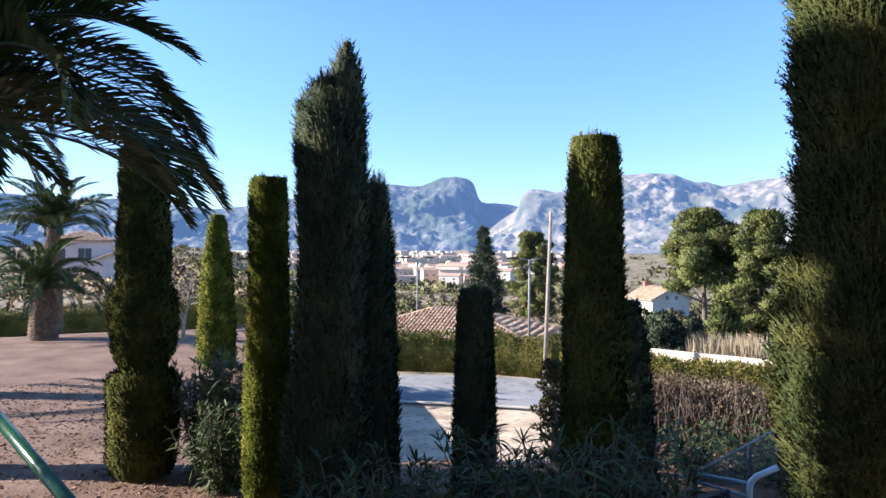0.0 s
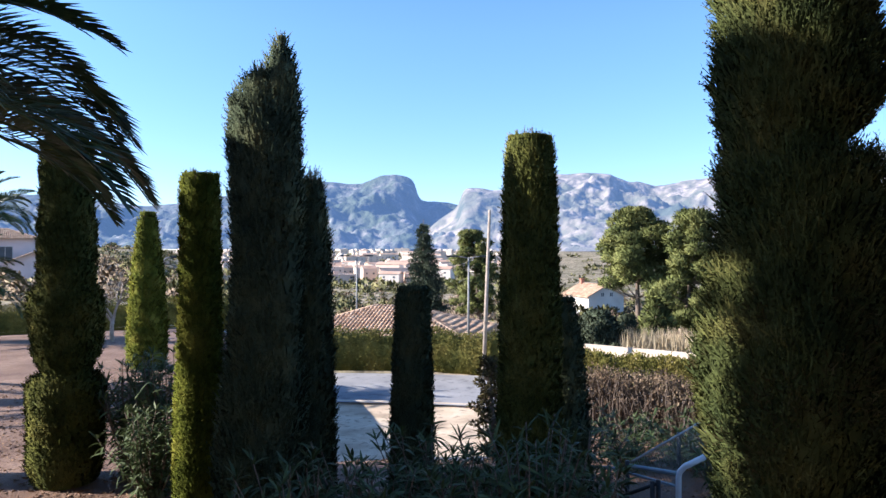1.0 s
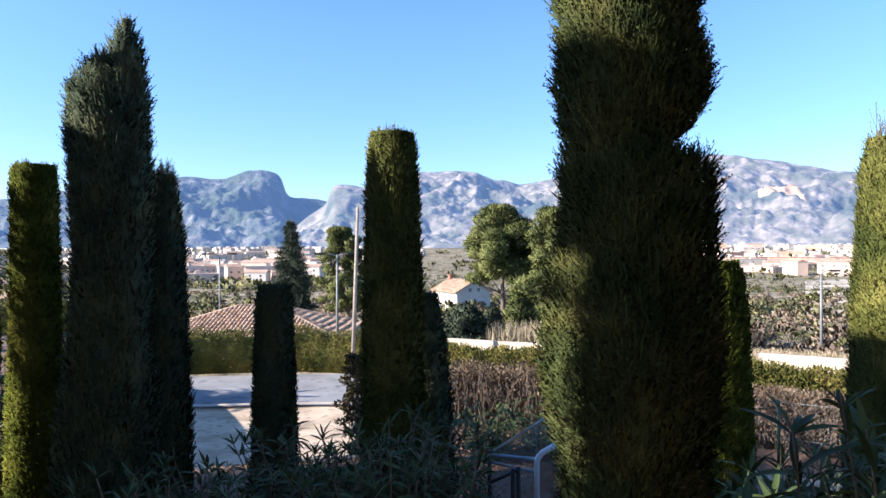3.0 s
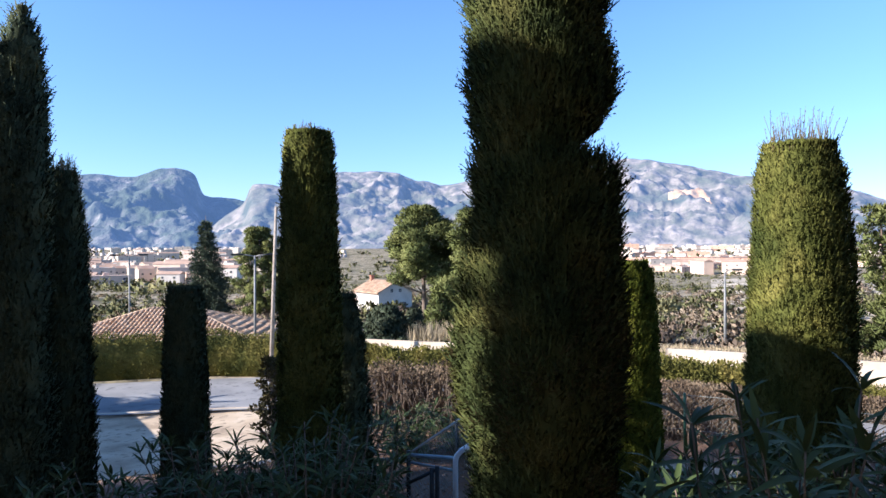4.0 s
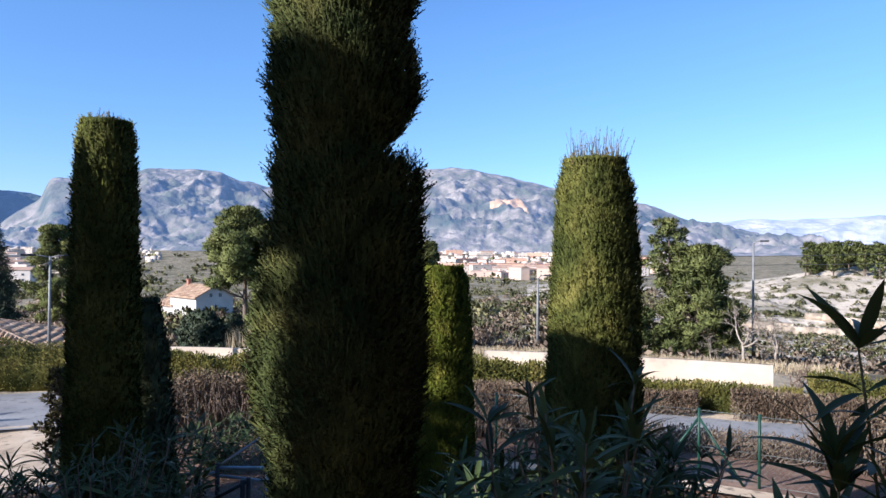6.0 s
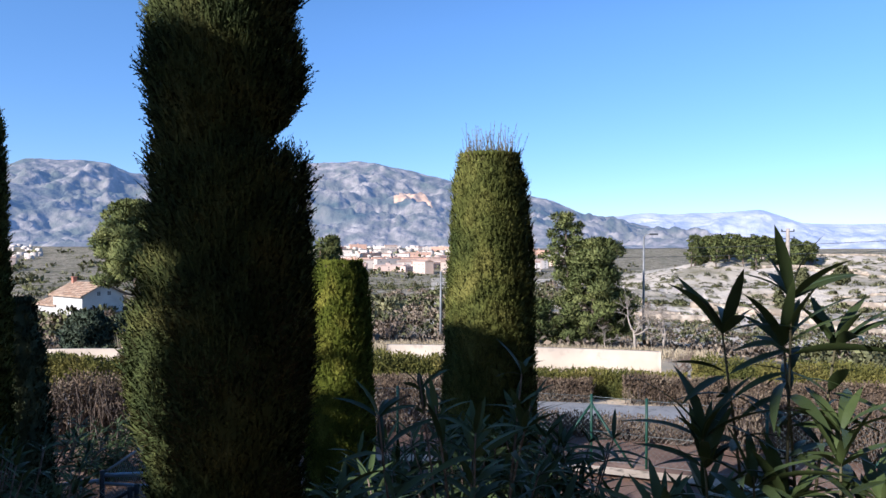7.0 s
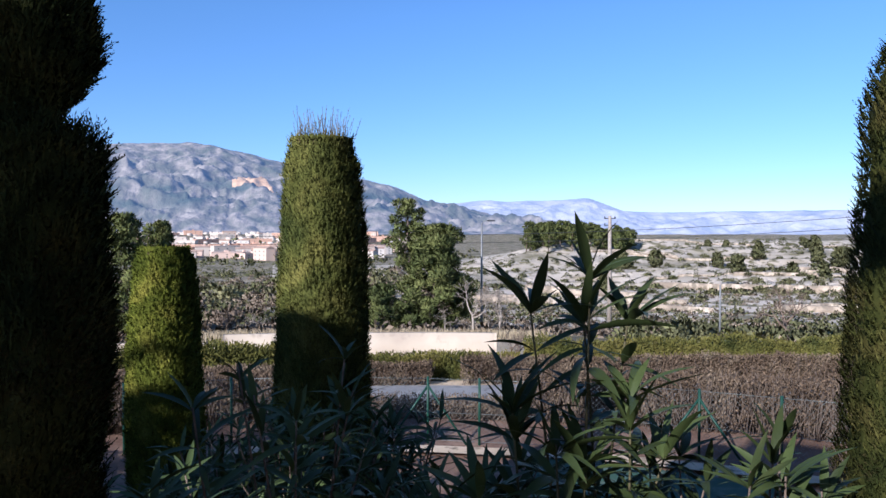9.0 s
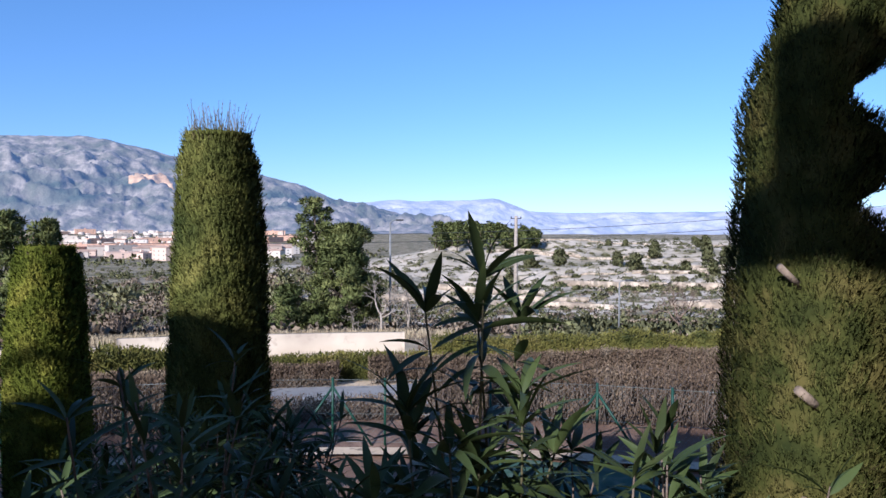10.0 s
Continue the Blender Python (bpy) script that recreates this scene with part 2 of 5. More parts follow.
M["shrub_brown"] = material("shrub_brown", [(0.3, (0.075, 0.07, 0.03)), (0.6, (0.15, 0.12, 0.055)), (0.75, (0.22, 0.17, 0.09))], scale=2.0, island=0.4, bump=0, rough=0.8, sss=0.1, spec=0.15)
M["palm"] = material("palm", [(0.3, (0.03, 0.055, 0.016)), (0.7, (0.075, 0.10, 0.03))], scale=2.0, island=0.35, bump=0, rough=0.5, sss=0.12, spec=0.4)
M["hedge"] = material("hedge", [(0.3, (0.055, 0.062, 0.016)), (0.5, (0.115, 0.108, 0.026)), (0.7, (0.18, 0.15, 0.042))], scale=1.2, island=0.3, bump=0, rough=0.75, sss=0.06, spec=0.12)
M["dry_hedge"] = material("dry_hedge", [(0.3, (0.075, 0.052, 0.035)), (0.5, (0.135, 0.095, 0.062)), (0.7, (0.20, 0.155, 0.105))], scale=1.5, island=0.5, bump=0, rough=0.85, spec=0.15)
M["pine"] = material("pine", [(0.3, (0.060, 0.078, 0.026)), (0.5, (0.12, 0.137, 0.044)), (0.7, (0.19, 0.195, 0.066))], scale=0.6, island=0.45, bump=0, rough=0.75, sss=0.1, spec=0.15)
M["fir"] = material("fir", [(0.3, (0.03, 0.045, 0.028)), (0.7, (0.08, 0.095, 0.055))], scale=0.6, island=0.35, bump=0, rough=0.75, spec=0.2)
M["asphalt"] = material("asphalt", [(0.3, (0.19, 0.19, 0.195)), (0.7, (0.29, 0.285, 0.28))], scale=0.7, spots=(3, 0.55, 0.7, (0.13, 0.13, 0.135)), bump=0.4, bump_scale=90)
M["wall_cream"] = material("wall_cream", [(0.3, (0.40, 0.32, 0.24)), (0.7, (0.54, 0.45, 0.34))], scale=0.8, spots=(2.5, 0.58, 0.72, (0.36, 0.29, 0.22)), bump=0.3, bump_scale=30)
M["white_wall"] = material("white_wall", [(0.3, (0.42, 0.39, 0.35)), (0.7, (0.56, 0.53, 0.48))], scale=0.5, bump=0.2)
M["tile"] = material("tile", [(0.3, (0.34, 0.215, 0.14)), (0.5, (0.43, 0.295, 0.20)), (0.7, (0.52, 0.39, 0.28))], scale=1.5, island=0.25, piece=0.0, bump=0.3, rough=0.9)
M["metal_grey"] = material("metal_grey", [(0.3, (0.17, 0.17, 0.165)), (0.7, (0.27, 0.27, 0.26))], scale=3, rough=0.6, metal=0.3, bump=0.1)
M["green_paint"] = material("green_paint", [(0.3, (0.008, 0.038, 0.025)), (0.7, (0.014, 0.06, 0.04))], scale=6, rough=0.45, bump=0.15)

M["scrubland"] = material("scrubland", [(0.32, (0.085, 0.085, 0.036)), (0.45, (0.19, 0.165, 0.095)), (0.56, (0.33, 0.27, 0.185)), (0.7, (0.14, 0.135, 0.06))], scale=0.045, detail=9, spots=(0.22, 0.50, 0.60, (0.10, 0.082, 0.05)), bump=0.5, bump_scale=1.5)
M["badland"] = material("badland", [(0.3, (0.24, 0.21, 0.14)), (0.45, (0.42, 0.36, 0.28)), (0.58, (0.60, 0.51, 0.40)), (0.72, (0.36, 0.28, 0.18))], scale=0.035, detail=9, spots=(0.22, 0.53, 0.62, (0.20, 0.175, 0.10)), bump=0.8, bump_scale=1.0)
M["sand"] = material("sand", [(0.3, (0.33, 0.25, 0.17)), (0.5, (0.50, 0.39, 0.27)), (0.7, (0.60, 0.49, 0.36))], scale=0.9, spots=(5, 0.56, 0.7, (0.20, 0.16, 0.11)), bump=0.6, bump_scale=30)
# ---- the ground, one sheet to the horizon ----
def ground():
    az = np.concatenate([np.arange(-60, 116, 0.3), np.arange(116, 300, 4.0)])
    d = np.concatenate([[0.02], np.geomspace(0.6, 5, 14), np.geomspace(5.3, 60, 110), np.geomspace(61, 600, 250), np.geomspace(615, 4900, 60)])
    A, D = np.meshgrid(az, d, indexing="ij")
    Z = ground_z(((A + 180) % 360) - 180, D)
    back = step(116, 140, A) * (1 - step(280, 299, A))
    Z = Z * (1 - back) + back * np.minimum(0, 0 * Z)
    V = np.stack([D * np.sin(np.radians(A)), D * np.cos(np.radians(A)), Z], -1)
    V[..., 2] += np.where((D > 3) & (D < 30), 0.02 * smooth_noise(V, 3.0, 9), 0)
    n, m = A.shape
    i, j = np.meshgrid(np.arange(n), np.arange(m - 1), indexing="ij")
    q = np.stack([i * m + j, i * m + j + 1, ((i + 1) % n) * m + j + 1, ((i + 1) % n) * m + j], -1).reshape(-1, 4)
    ob = np_part("ground", V.reshape(-1, 3), q, M["earth"], smooth=True)
    dist = 0.5 * (d[:-1] + d[1:])[None, :] + 0 * az[:, None]
    pick = np.where(dist < 27.5, 0, np.where((A[:, :-1] > 43) & (A[:, :-1] < 116) & (dist > 60) & (dist < 700), 2, 1)).astype(np.int32)
    pick = np.where((dist < 27.5) & (dist > np.where(A[:, :-1] > 14, 13.6, 9.8)) & (A[:, :-1] > -9) & (A[:, :-1] < 116), 3, pick).astype(np.int32)
    for k in ("scrubland", "badland", "sand"):
        ob.data.materials.append(M[k])
    ob.data.polygons.foreach_set("material_index", pick.ravel())
    return tagged(ob, "reddish gravel garden ground falling to a terraced valley", "ground", kind="structure")


ground()


# ---- mountains ----
def mountain(name, crest, depth, dist, foot_el, mat, label, rough=1.0, seed=1, cliff=0.0, scar=None):
    """crest: (bearing, elevation) control points; a range whose crest stands at dist and whose foot is depth nearer."""
    a0, a1 = crest[0][0], crest[-1][0]
    az = np.arange(a0, a1 + 0.01, 0.14)
    el = np.interp(az, [c[0] for c in crest], [c[1] for c in crest])
    ker = np.hanning(5)
    el = np.convolve(np.pad(el, 2, mode="edge"), ker / ker.sum(), mode="valid")
    s = np.linspace(0, 1.12, 96)
    A, S = np.meshgrid(az, s, indexing="ij")
    D = dist - depth * (1 - S)
    top = dist * np.tan(np.radians(el))[:, None]
    low = (dist - depth) * math.tan(radians(foot_el))
    shape = np.where(S <= 1, S ** (1.25 + cliff * 1.5), 1 - (S - 1) * 1.5)
    P = np.stack([D * np.sin(np.radians(A)), D * np.cos(np.radians(A)), 0 * D], -1)
    shift = Vector((seed * 3.7, seed * 1.3, 0.5))
    ridged = np.array([noise.ridged_multi_fractal(Vector(p) * 0.0021 + shift, 0.85, 2.15, 7, 1.0, 2.0) for p in P.reshape(-1, 3)]).reshape(A.shape)
    fine = np.array([noise.ridged_multi_fractal(Vector(p) * 0.0085 + shift, 0.9, 2.1, 4, 1.0, 2.0) for p in P.reshape(-1, 3)]).reshape(A.shape)
    bumps = (ridged - ridged.mean()) / (ridged.std() + 1e-6) * 32 + (fine - fine.mean()) / (fine.std() + 1e-6) * 9
    mask = np.sin(np.clip(S, 0, 1) * np.pi) ** 0.7 * 0.9 + 0.05
    Z = EYE + low + (top - low) * shape + bumps * mask * rough
    Z = np.where(S > 0.97, Z + bumps * 0.06 * rough, Z)
    V = np.stack([P[..., 0], P[..., 1], Z], -1)
    n, m = A.shape
    i, j = np.meshgrid(np.arange(n - 1), np.arange(m - 1), indexing="ij")
    q = np.stack([i * m + j, i * m + j + 1, (i + 1) * m + j + 1, (i + 1) * m + j], -1).reshape(-1, 4)
    ob = np_part(name, V.reshape(-1, 3), q, mat, smooth=False)
    if scar:
        b0, b1, s0, s1 = scar
        fa, fs = (A[:-1, :-1] - b0) / (b1 - b0), (S[:-1, :-1] - s0) / (s1 - s0)
        inside = (fs > 0) & (fs < 1) & (np.abs(fa - 0.45) < 0.5 * (1.05 - np.clip(fs, 0, 1) ** 1.5) + 0.06 * np.sin(A[:-1, :-1] * 9 + S[:-1, :-1] * 60))
        ob.data.materials.append(M["quarry"])
        ob.data.polygons.foreach_set("material_index", inside.astype(np.int32).ravel())
    return tagged(ob, label, "mountain", kind="structure")


# the rock emits this faint blue in place of haze in the air
HAZE_GLOW = (0.24, 0.43, 0.88)
M["rock_blue"] = material("rock_blue", [(0.40, (0.055, 0.07, 0.056)), (0.52, (0.082, 0.092, 0.078)), (0.60, (0.115, 0.115, 0.10)), (0.70, (0.23, 0.21, 0.185))], scale=0.014, detail=12, spots=(0.006, 0.48, 0.60, (0.045, 0.062, 0.036)), bump=0.5, bump_scale=0.03, glow=(HAZE_GLOW, 0.13))
M["rock_grey"] = material("rock_grey", [(0.38, (0.115, 0.112, 0.08)), (0.48, (0.165, 0.148, 0.112)), (0.56, (0.22, 0.19, 0.152)), (0.66, (0.31, 0.265, 0.215))], scale=0.016, detail=13, spots=(0.007, 0.52, 0.66, (0.085, 0.092, 0.06)), bump=0.4, bump_scale=0.02, belt=(110, 250, (0.055, 0.07, 0.05), 0.004), glow=(HAZE_GLOW, 0.13))
M["quarry"] = material("quarry", [(0.3, (0.44, 0.27, 0.15)), (0.7, (0.58, 0.39, 0.24))], scale=0.03, bump=0.3, bump_scale=0.1, glow=(HAZE_GLOW, 0.10))
M["rock_far"] = material("rock_far", [(0.35, (0.22, 0.23, 0.25)), (0.65, (0.38, 0.36, 0.36))], scale=0.006, detail=8, bump=0.3, bump_scale=0.03, glow=(HAZE_GLOW, 0.22))
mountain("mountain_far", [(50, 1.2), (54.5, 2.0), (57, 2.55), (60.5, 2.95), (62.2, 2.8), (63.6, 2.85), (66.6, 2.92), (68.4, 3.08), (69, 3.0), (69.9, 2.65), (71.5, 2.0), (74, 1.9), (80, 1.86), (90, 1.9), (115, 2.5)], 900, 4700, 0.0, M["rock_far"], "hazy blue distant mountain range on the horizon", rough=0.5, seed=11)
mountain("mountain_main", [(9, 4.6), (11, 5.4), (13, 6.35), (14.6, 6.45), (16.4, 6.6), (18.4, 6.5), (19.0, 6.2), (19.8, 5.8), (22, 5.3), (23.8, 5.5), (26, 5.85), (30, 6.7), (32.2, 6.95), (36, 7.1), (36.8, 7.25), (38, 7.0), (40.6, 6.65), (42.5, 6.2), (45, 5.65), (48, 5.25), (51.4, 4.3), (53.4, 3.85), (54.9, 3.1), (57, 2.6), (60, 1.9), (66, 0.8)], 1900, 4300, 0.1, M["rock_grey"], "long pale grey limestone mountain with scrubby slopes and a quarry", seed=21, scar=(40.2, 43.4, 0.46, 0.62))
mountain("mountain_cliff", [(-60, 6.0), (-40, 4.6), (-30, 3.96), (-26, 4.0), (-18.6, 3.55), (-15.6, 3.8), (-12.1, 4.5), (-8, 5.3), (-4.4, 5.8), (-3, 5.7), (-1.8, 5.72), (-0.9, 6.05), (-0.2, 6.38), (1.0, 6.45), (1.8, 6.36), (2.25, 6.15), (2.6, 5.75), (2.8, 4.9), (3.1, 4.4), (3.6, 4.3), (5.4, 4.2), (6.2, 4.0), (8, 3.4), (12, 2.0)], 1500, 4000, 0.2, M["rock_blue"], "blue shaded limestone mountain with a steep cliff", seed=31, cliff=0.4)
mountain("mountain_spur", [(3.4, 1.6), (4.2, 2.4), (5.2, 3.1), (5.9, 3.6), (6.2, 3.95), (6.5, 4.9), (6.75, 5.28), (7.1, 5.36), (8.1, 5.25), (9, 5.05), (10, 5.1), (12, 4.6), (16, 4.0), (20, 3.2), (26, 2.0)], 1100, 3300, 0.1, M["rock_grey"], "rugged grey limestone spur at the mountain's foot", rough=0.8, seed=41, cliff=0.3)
# ---- cypresses ----
def cypress(x, y, z, height, profile, label, mat="cypress", count=26000, spike=0.0, lump=0.06, leaf=(0.05, 0.016), seed=1, spread=0.45, sway=(0.0, 0.0), group="clipped cypresses", tuft=5, shoot=2.0, dead=None, dents=(), ledges=()):
    """profile: (share of the height, radius). spike: length of the shoots at the top.
    dents: (height, bearing of the dent round the stem in degrees, change of radius, half height, half angle in degrees).
    ledges: (height, radius, bearing, half angle, shoots, length): upright shoots on a clipped tier."""
    r = np.random.default_rng(seed)
    tree = thing("cypress_tree", x, y, z, label, "cypress", group)
    ph, pr = [p[0] for p in profile], [p[1] for p in profile]
    def radius(h, th):
        p = np.stack([np.cos(th) * 1.3, np.sin(th) * 1.3, h * height * 1.1], -1)
        folds = smooth_noise(p * np.array([1, 1, 0.22]), 6.5, seed + 9)
        lumps = smooth_noise(p, 2.1, seed) * 0.5 + smooth_noise(p, 5.5, seed + 5) * 0.3 + folds * 0.45
        grow = 0
        for dz, da, change, hz, ha in dents:
            off = (np.degrees(th) - da + 180) % 360 - 180
            grow = grow + change * np.exp(-((h * height - dz) / hz) ** 2 - (off / ha) ** 2)
        return np.maximum(np.interp(h, ph, pr) * (1 + lump * 2 * lumps) + grow, 0.02)
    def axis(h):
        return np.stack([sway[0] * h ** 2 * height, sway[1] * h ** 2 * height, h * height], -1)
    h, th = np.meshgrid(np.linspace(ph[0], 1, 60), np.linspace(0, 2 * np.pi, 36, endpoint=False), indexing="ij")
    rr = np.maximum(radius(h, th) * 0.90 - 0.012, 0.004)
    V = axis(h) + np.stack([rr * np.cos(th), rr * np.sin(th), 0 * h], -1)
    n, m = h.shape
    i, j = np.meshgrid(np.arange(n - 1), np.arange(m), indexing="ij")
    q = np.stack([i * m + j, i * m + (j + 1) % m, (i + 1) * m + (j + 1) % m, (i + 1) * m + j], -1).reshape(-1, 4)
    V = V.reshape(-1, 3)
    tops = np.concatenate([V, axis(np.array([1.0])) - [[0, 0, 0.01]]])
    cap = np.array([[(n - 1) * m + k, (n - 1) * m + (k + 1) % m, len(V)] for k in range(m)])
    # feathery shoots over the surface, more where the crown is wide
    ns = count // tuft
    hs = r.uniform(ph[0], 1, ns * 4)
    w = np.interp(hs, ph, pr)
    hs = hs[r.uniform(0, w.max(), len(hs)) < w][:ns]
    ths = r.uniform(0, 2 * np.pi, len(hs))
    out = np.stack([np.cos(ths), np.sin(ths), 0 * ths], -1)
    rs = radius(hs, ths) * (1 - 0.10 * r.uniform(0, 1, len(hs)) ** 2)
    foot = axis(hs) + out * rs[:, None] - out * leaf[0] * 0.8
    lead = unit(out * (spread * r.uniform(0.3, 1.5, len(hs)))[:, None] + np.array([0, 0, 1.0]) + r.normal(size=foot.shape) * 0.22)
    reach = leaf[0] * shoot * r.uniform(0.5, 1.5, len(hs)) ** 1.3
    f = np.tile(np.linspace(0.05, 1, tuft), len(hs))
    base = np.repeat(foot, tuft, 0) + np.repeat(lead * reach[:, None], tuft, 0) * f[:, None]
    way = np.repeat(lead, tuft, 0) + r.normal(size=base.shape) * 0.55
    L = leaf[0] * r.uniform(0.6, 1.3, len(base)) * (1.1 - 0.5 * f)
    pieces = [(tops, q, cap)]
    soft = [unit(np.concatenate([np.stack([np.cos(th), np.sin(th), 0.15 + 0 * th], -1).reshape(-1, 3), [[0, 0, 1.0]]]))]
    v, t = sprays(foot, lead, reach * 1.1, leaf[1] * 1.3 + 0 * reach)
    t, nn = turned_out(v, t, out + lead * 0.25 + r.normal(size=out.shape) * 0.2)
    pieces.append((v, np.zeros((0, 4), int), t))
    soft.append(nn)
    v, t = sprays(base, way, L, leaf[1] * r.uniform(0.7, 1.4, len(base)))
    t, nn = turned_out(v, t, np.repeat(out, tuft, 0) + way * 0.25 + r.normal(size=base.shape) * 0.2)
    pieces.append((v, np.zeros((0, 4), int), t))
    soft.append(nn)
    # flat top and its shoots
    k = int(count * 0.10)
    th2, f = r.uniform(0, 2 * np.pi, k), np.sqrt(r.uniform(0, 1, k))
    rt = np.interp(1.0, ph, pr) * f
    b2 = axis(np.ones(k)) + np.stack([rt * np.cos(th2), rt * np.sin(th2), -0.01 + 0 * rt], -1)
    w2 = np.array([0, 0, 1.0]) + r.normal(size=b2.shape) * 0.25
    v, t = sprays(b2, w2, leaf[0] * r.uniform(0.8, 1.8, k), leaf[1] * r.uniform(0.7, 1.4, k))
    t, nn = turned_out(v, t, w2 * 0.6 + np.stack([np.cos(th2), np.sin(th2), 0 * th2], -1) * f[:, None])
    soft.append(nn)
    pieces.append((v, np.zeros((0, 4), int), t))
    if spike:
        ns = int(50 + 300 * spike)
        tips = []
        th3, f3 = r.uniform(0, 2 * np.pi, ns), np.sqrt(r.uniform(0, 1, ns))
        rt = np.interp(1.0, ph, pr) * f3
        for a, b in zip(th3, rt):
            ln = spike * r.uniform(0.25, 1.0) ** 1.5
            foot = axis(np.array([0.985]))[0] + np.array([b * math.cos(a), b * math.sin(a), 0])
            lean = np.array([r.normal() * 0.17, r.normal() * 0.17, 1.0])
            pts = foot + np.linspace(0, 1, 4)[:, None] * lean * ln
            tips.append(tube_arrays(pts, np.linspace(0.003, 0.0012, 4), 4))
            kk = 14
            u = r.uniform(0, 1, kk)
            v, t = sprays(foot + u[:, None] * lean * ln, np.array([0, 0, 1.0]) + r.normal(size=(kk, 3)) * 0.4, leaf[0] * r.uniform(0.5, 0.9, kk), np.full(kk, leaf[1] * 0.6))
            tips.append((v, np.zeros((0, 4), int), t))
        V, F = merged(tips)
        np_part("top_shoot", V, F, M["cypress_tip"], tree, kind="stuff")
    for lz, lr, la, lw, k, ln in ledges:
        a, f = np.radians(la + r.uniform(-lw, lw, k)), np.sqrt(r.uniform(0.3, 1, k))
        tip = ln * r.uniform(0.25, 1, k) ** 1.6
        b2 = axis(np.full(k, lz / height)) + np.stack([lr * f * np.cos(a), lr * f * np.sin(a), -0.02 + 0 * a], -1)
        up = np.array([0, 0, 1.0]) + r.normal(size=b2.shape) * 0.13
        n_leaf = 9
        u = np.tile(np.linspace(0.0, 1, n_leaf), k)
        b3 = np.repeat(b2, n_leaf, 0) + np.repeat(up * tip[:, None], n_leaf, 0) * u[:, None]
        w3 = np.repeat(up, n_leaf, 0) + r.normal(size=b3.shape) * 0.45
        v, t = sprays(b3, w3, leaf[0] * r.uniform(0.6, 1.2, len(b3)), leaf[1] * r.uniform(0.7, 1.3, len(b3)))
        t, nn = turned_out(v, t, w3 + np.repeat(np.stack([np.cos(a), np.sin(a), 0 * a], -1), n_leaf, 0))
        soft.append(nn)
        pieces.append((v, np.zeros((0, 4), int), t))
    V, F = merged(pieces)
    np_part("crown", V, F, M[mat], tree, normals=np.concatenate(soft))
    if dead:
        h0, h1, th0, th1, k = dead
        hd, td = r.uniform(h0, h1, k), r.uniform(th0, th1, k)
        od = np.stack([np.cos(td), np.sin(td), 0 * td], -1)
        bd = axis(hd) + od * (radius(hd, td) - 0.01)[:, None]
        keep = smooth_noise(bd, 9.0, seed) > 0.05
        bd, od = bd[keep], od[keep]
        v, t = sprays(bd, od * 0.8 + np.array([0, 0, 0.5]) + r.normal(size=bd.shape) * 0.5, leaf[0] * r.uniform(1.0, 3.2, len(bd)), leaf[1] * 0.45 + 0 * bd[:, 0])
        np_part("dead_twig", v, t, M["twig_dry"], tree, "dry brown twigs", kind="stuff")
    v, qd, c = tube_arrays([(0, 0, -0.15), (0, 0, height * 0.3), (sway[0] * height * 0.4, sway[1] * height * 0.4, height * 0.6)], [0.10, 0.08, 0.03], 10)
    np_part("trunk", v, [qd, c], M["bark"], tree, smooth=True)
    return tree


def placed(az, dist):
    x, y = at(az, dist)
    return x, y, gz(x, y)


x, y, z = placed(-14.1, 7.5)
cypress(x, y, z, 3.36, [(0.0, 0.24), (0.1, 0.27), (0.6, 0.22), (0.97, 0.20), (1.0, 0.17)], "slim clipped cypress column with a flat top", "cypress_yellow", 60000, 0.12, seed=11, lump=0.04, leaf=(0.03, 0.010), shoot=1.6)
x, y, z = placed(-18.0, 17.0)
cypress(x, y, z, 3.4, [(0.0, 0.42), (0.2, 0.44), (0.6, 0.36), (0.95, 0.22), (1.0, 0.14)], "small tapering cypress beside the road", "cypress_yellow", 22000, 0.1, seed=12, leaf=(0.07, 0.024), shoot=1.4, lump=0.04)
# cypress clipped into three stacked drums
x, y, z = placed(-23.3, 8.9)
cypress(x, y, z, 3.86, [(0.0, 0.34), (0.05, 0.40), (0.28, 0.42), (0.30, 0.36), (0.315, 0.26), (0.335, 0.29), (0.37, 0.36), (0.5, 0.40), (0.545, 0.38), (0.565, 0.30), (0.60, 0.31), (0.75, 0.31), (0.76, 0.29), (0.97, 0.28), (1.0, 0.2)], "cypress clipped into three stacked drums", "cypress_olive", 70000, 0.0, seed=13, lump=0.03, leaf=(0.035, 0.012), shoot=1.6)
x, y, z = placed(-9.3, 6.4)
cypress(x, y, z, 4.15, [(0.000, 0.380), (0.193, 0.400), (0.313, 0.360), (0.434, 0.300), (0.578, 0.260), (0.699, 0.280), (0.795, 0.310), (0.855, 0.320), (0.928, 0.300), (0.964, 0.220), (1.000, 0.100)], "tall dark cypress with feathery untrimmed spires", "cypress_dark", 90000, 0.22, seed=14, lump=0.06, spread=0.4, leaf=(0.035, 0.010), tuft=7, shoot=2.6)
x, y, z = placed(-7.95, 6.3)
cypress(x, y, z, 4.46, [(0.000, 0.220), (0.538, 0.200), (0.740, 0.190), (0.830, 0.170), (0.919, 0.140), (0.957, 0.110), (0.987, 0.060), (1.000, 0.020)], "tall dark cypress spire beside another", "cypress_dark", 40000, 0.1, seed=15, lump=0.10, spread=0.4, leaf=(0.035, 0.010), tuft=7, shoot=2.6)
x, y, z = placed(-5.6, 7.4)
cypress(x, y, z, 3.3, [(0.0, 0.27), (0.3, 0.26), (0.6, 0.23), (0.8, 0.20), (0.95, 0.14), (1.0, 0.10)], "dark cypress column behind a taller one", "cypress_dark", 40000, 0.26, seed=16, lump=0.05, leaf=(0.035, 0.011), shoot=2.2)
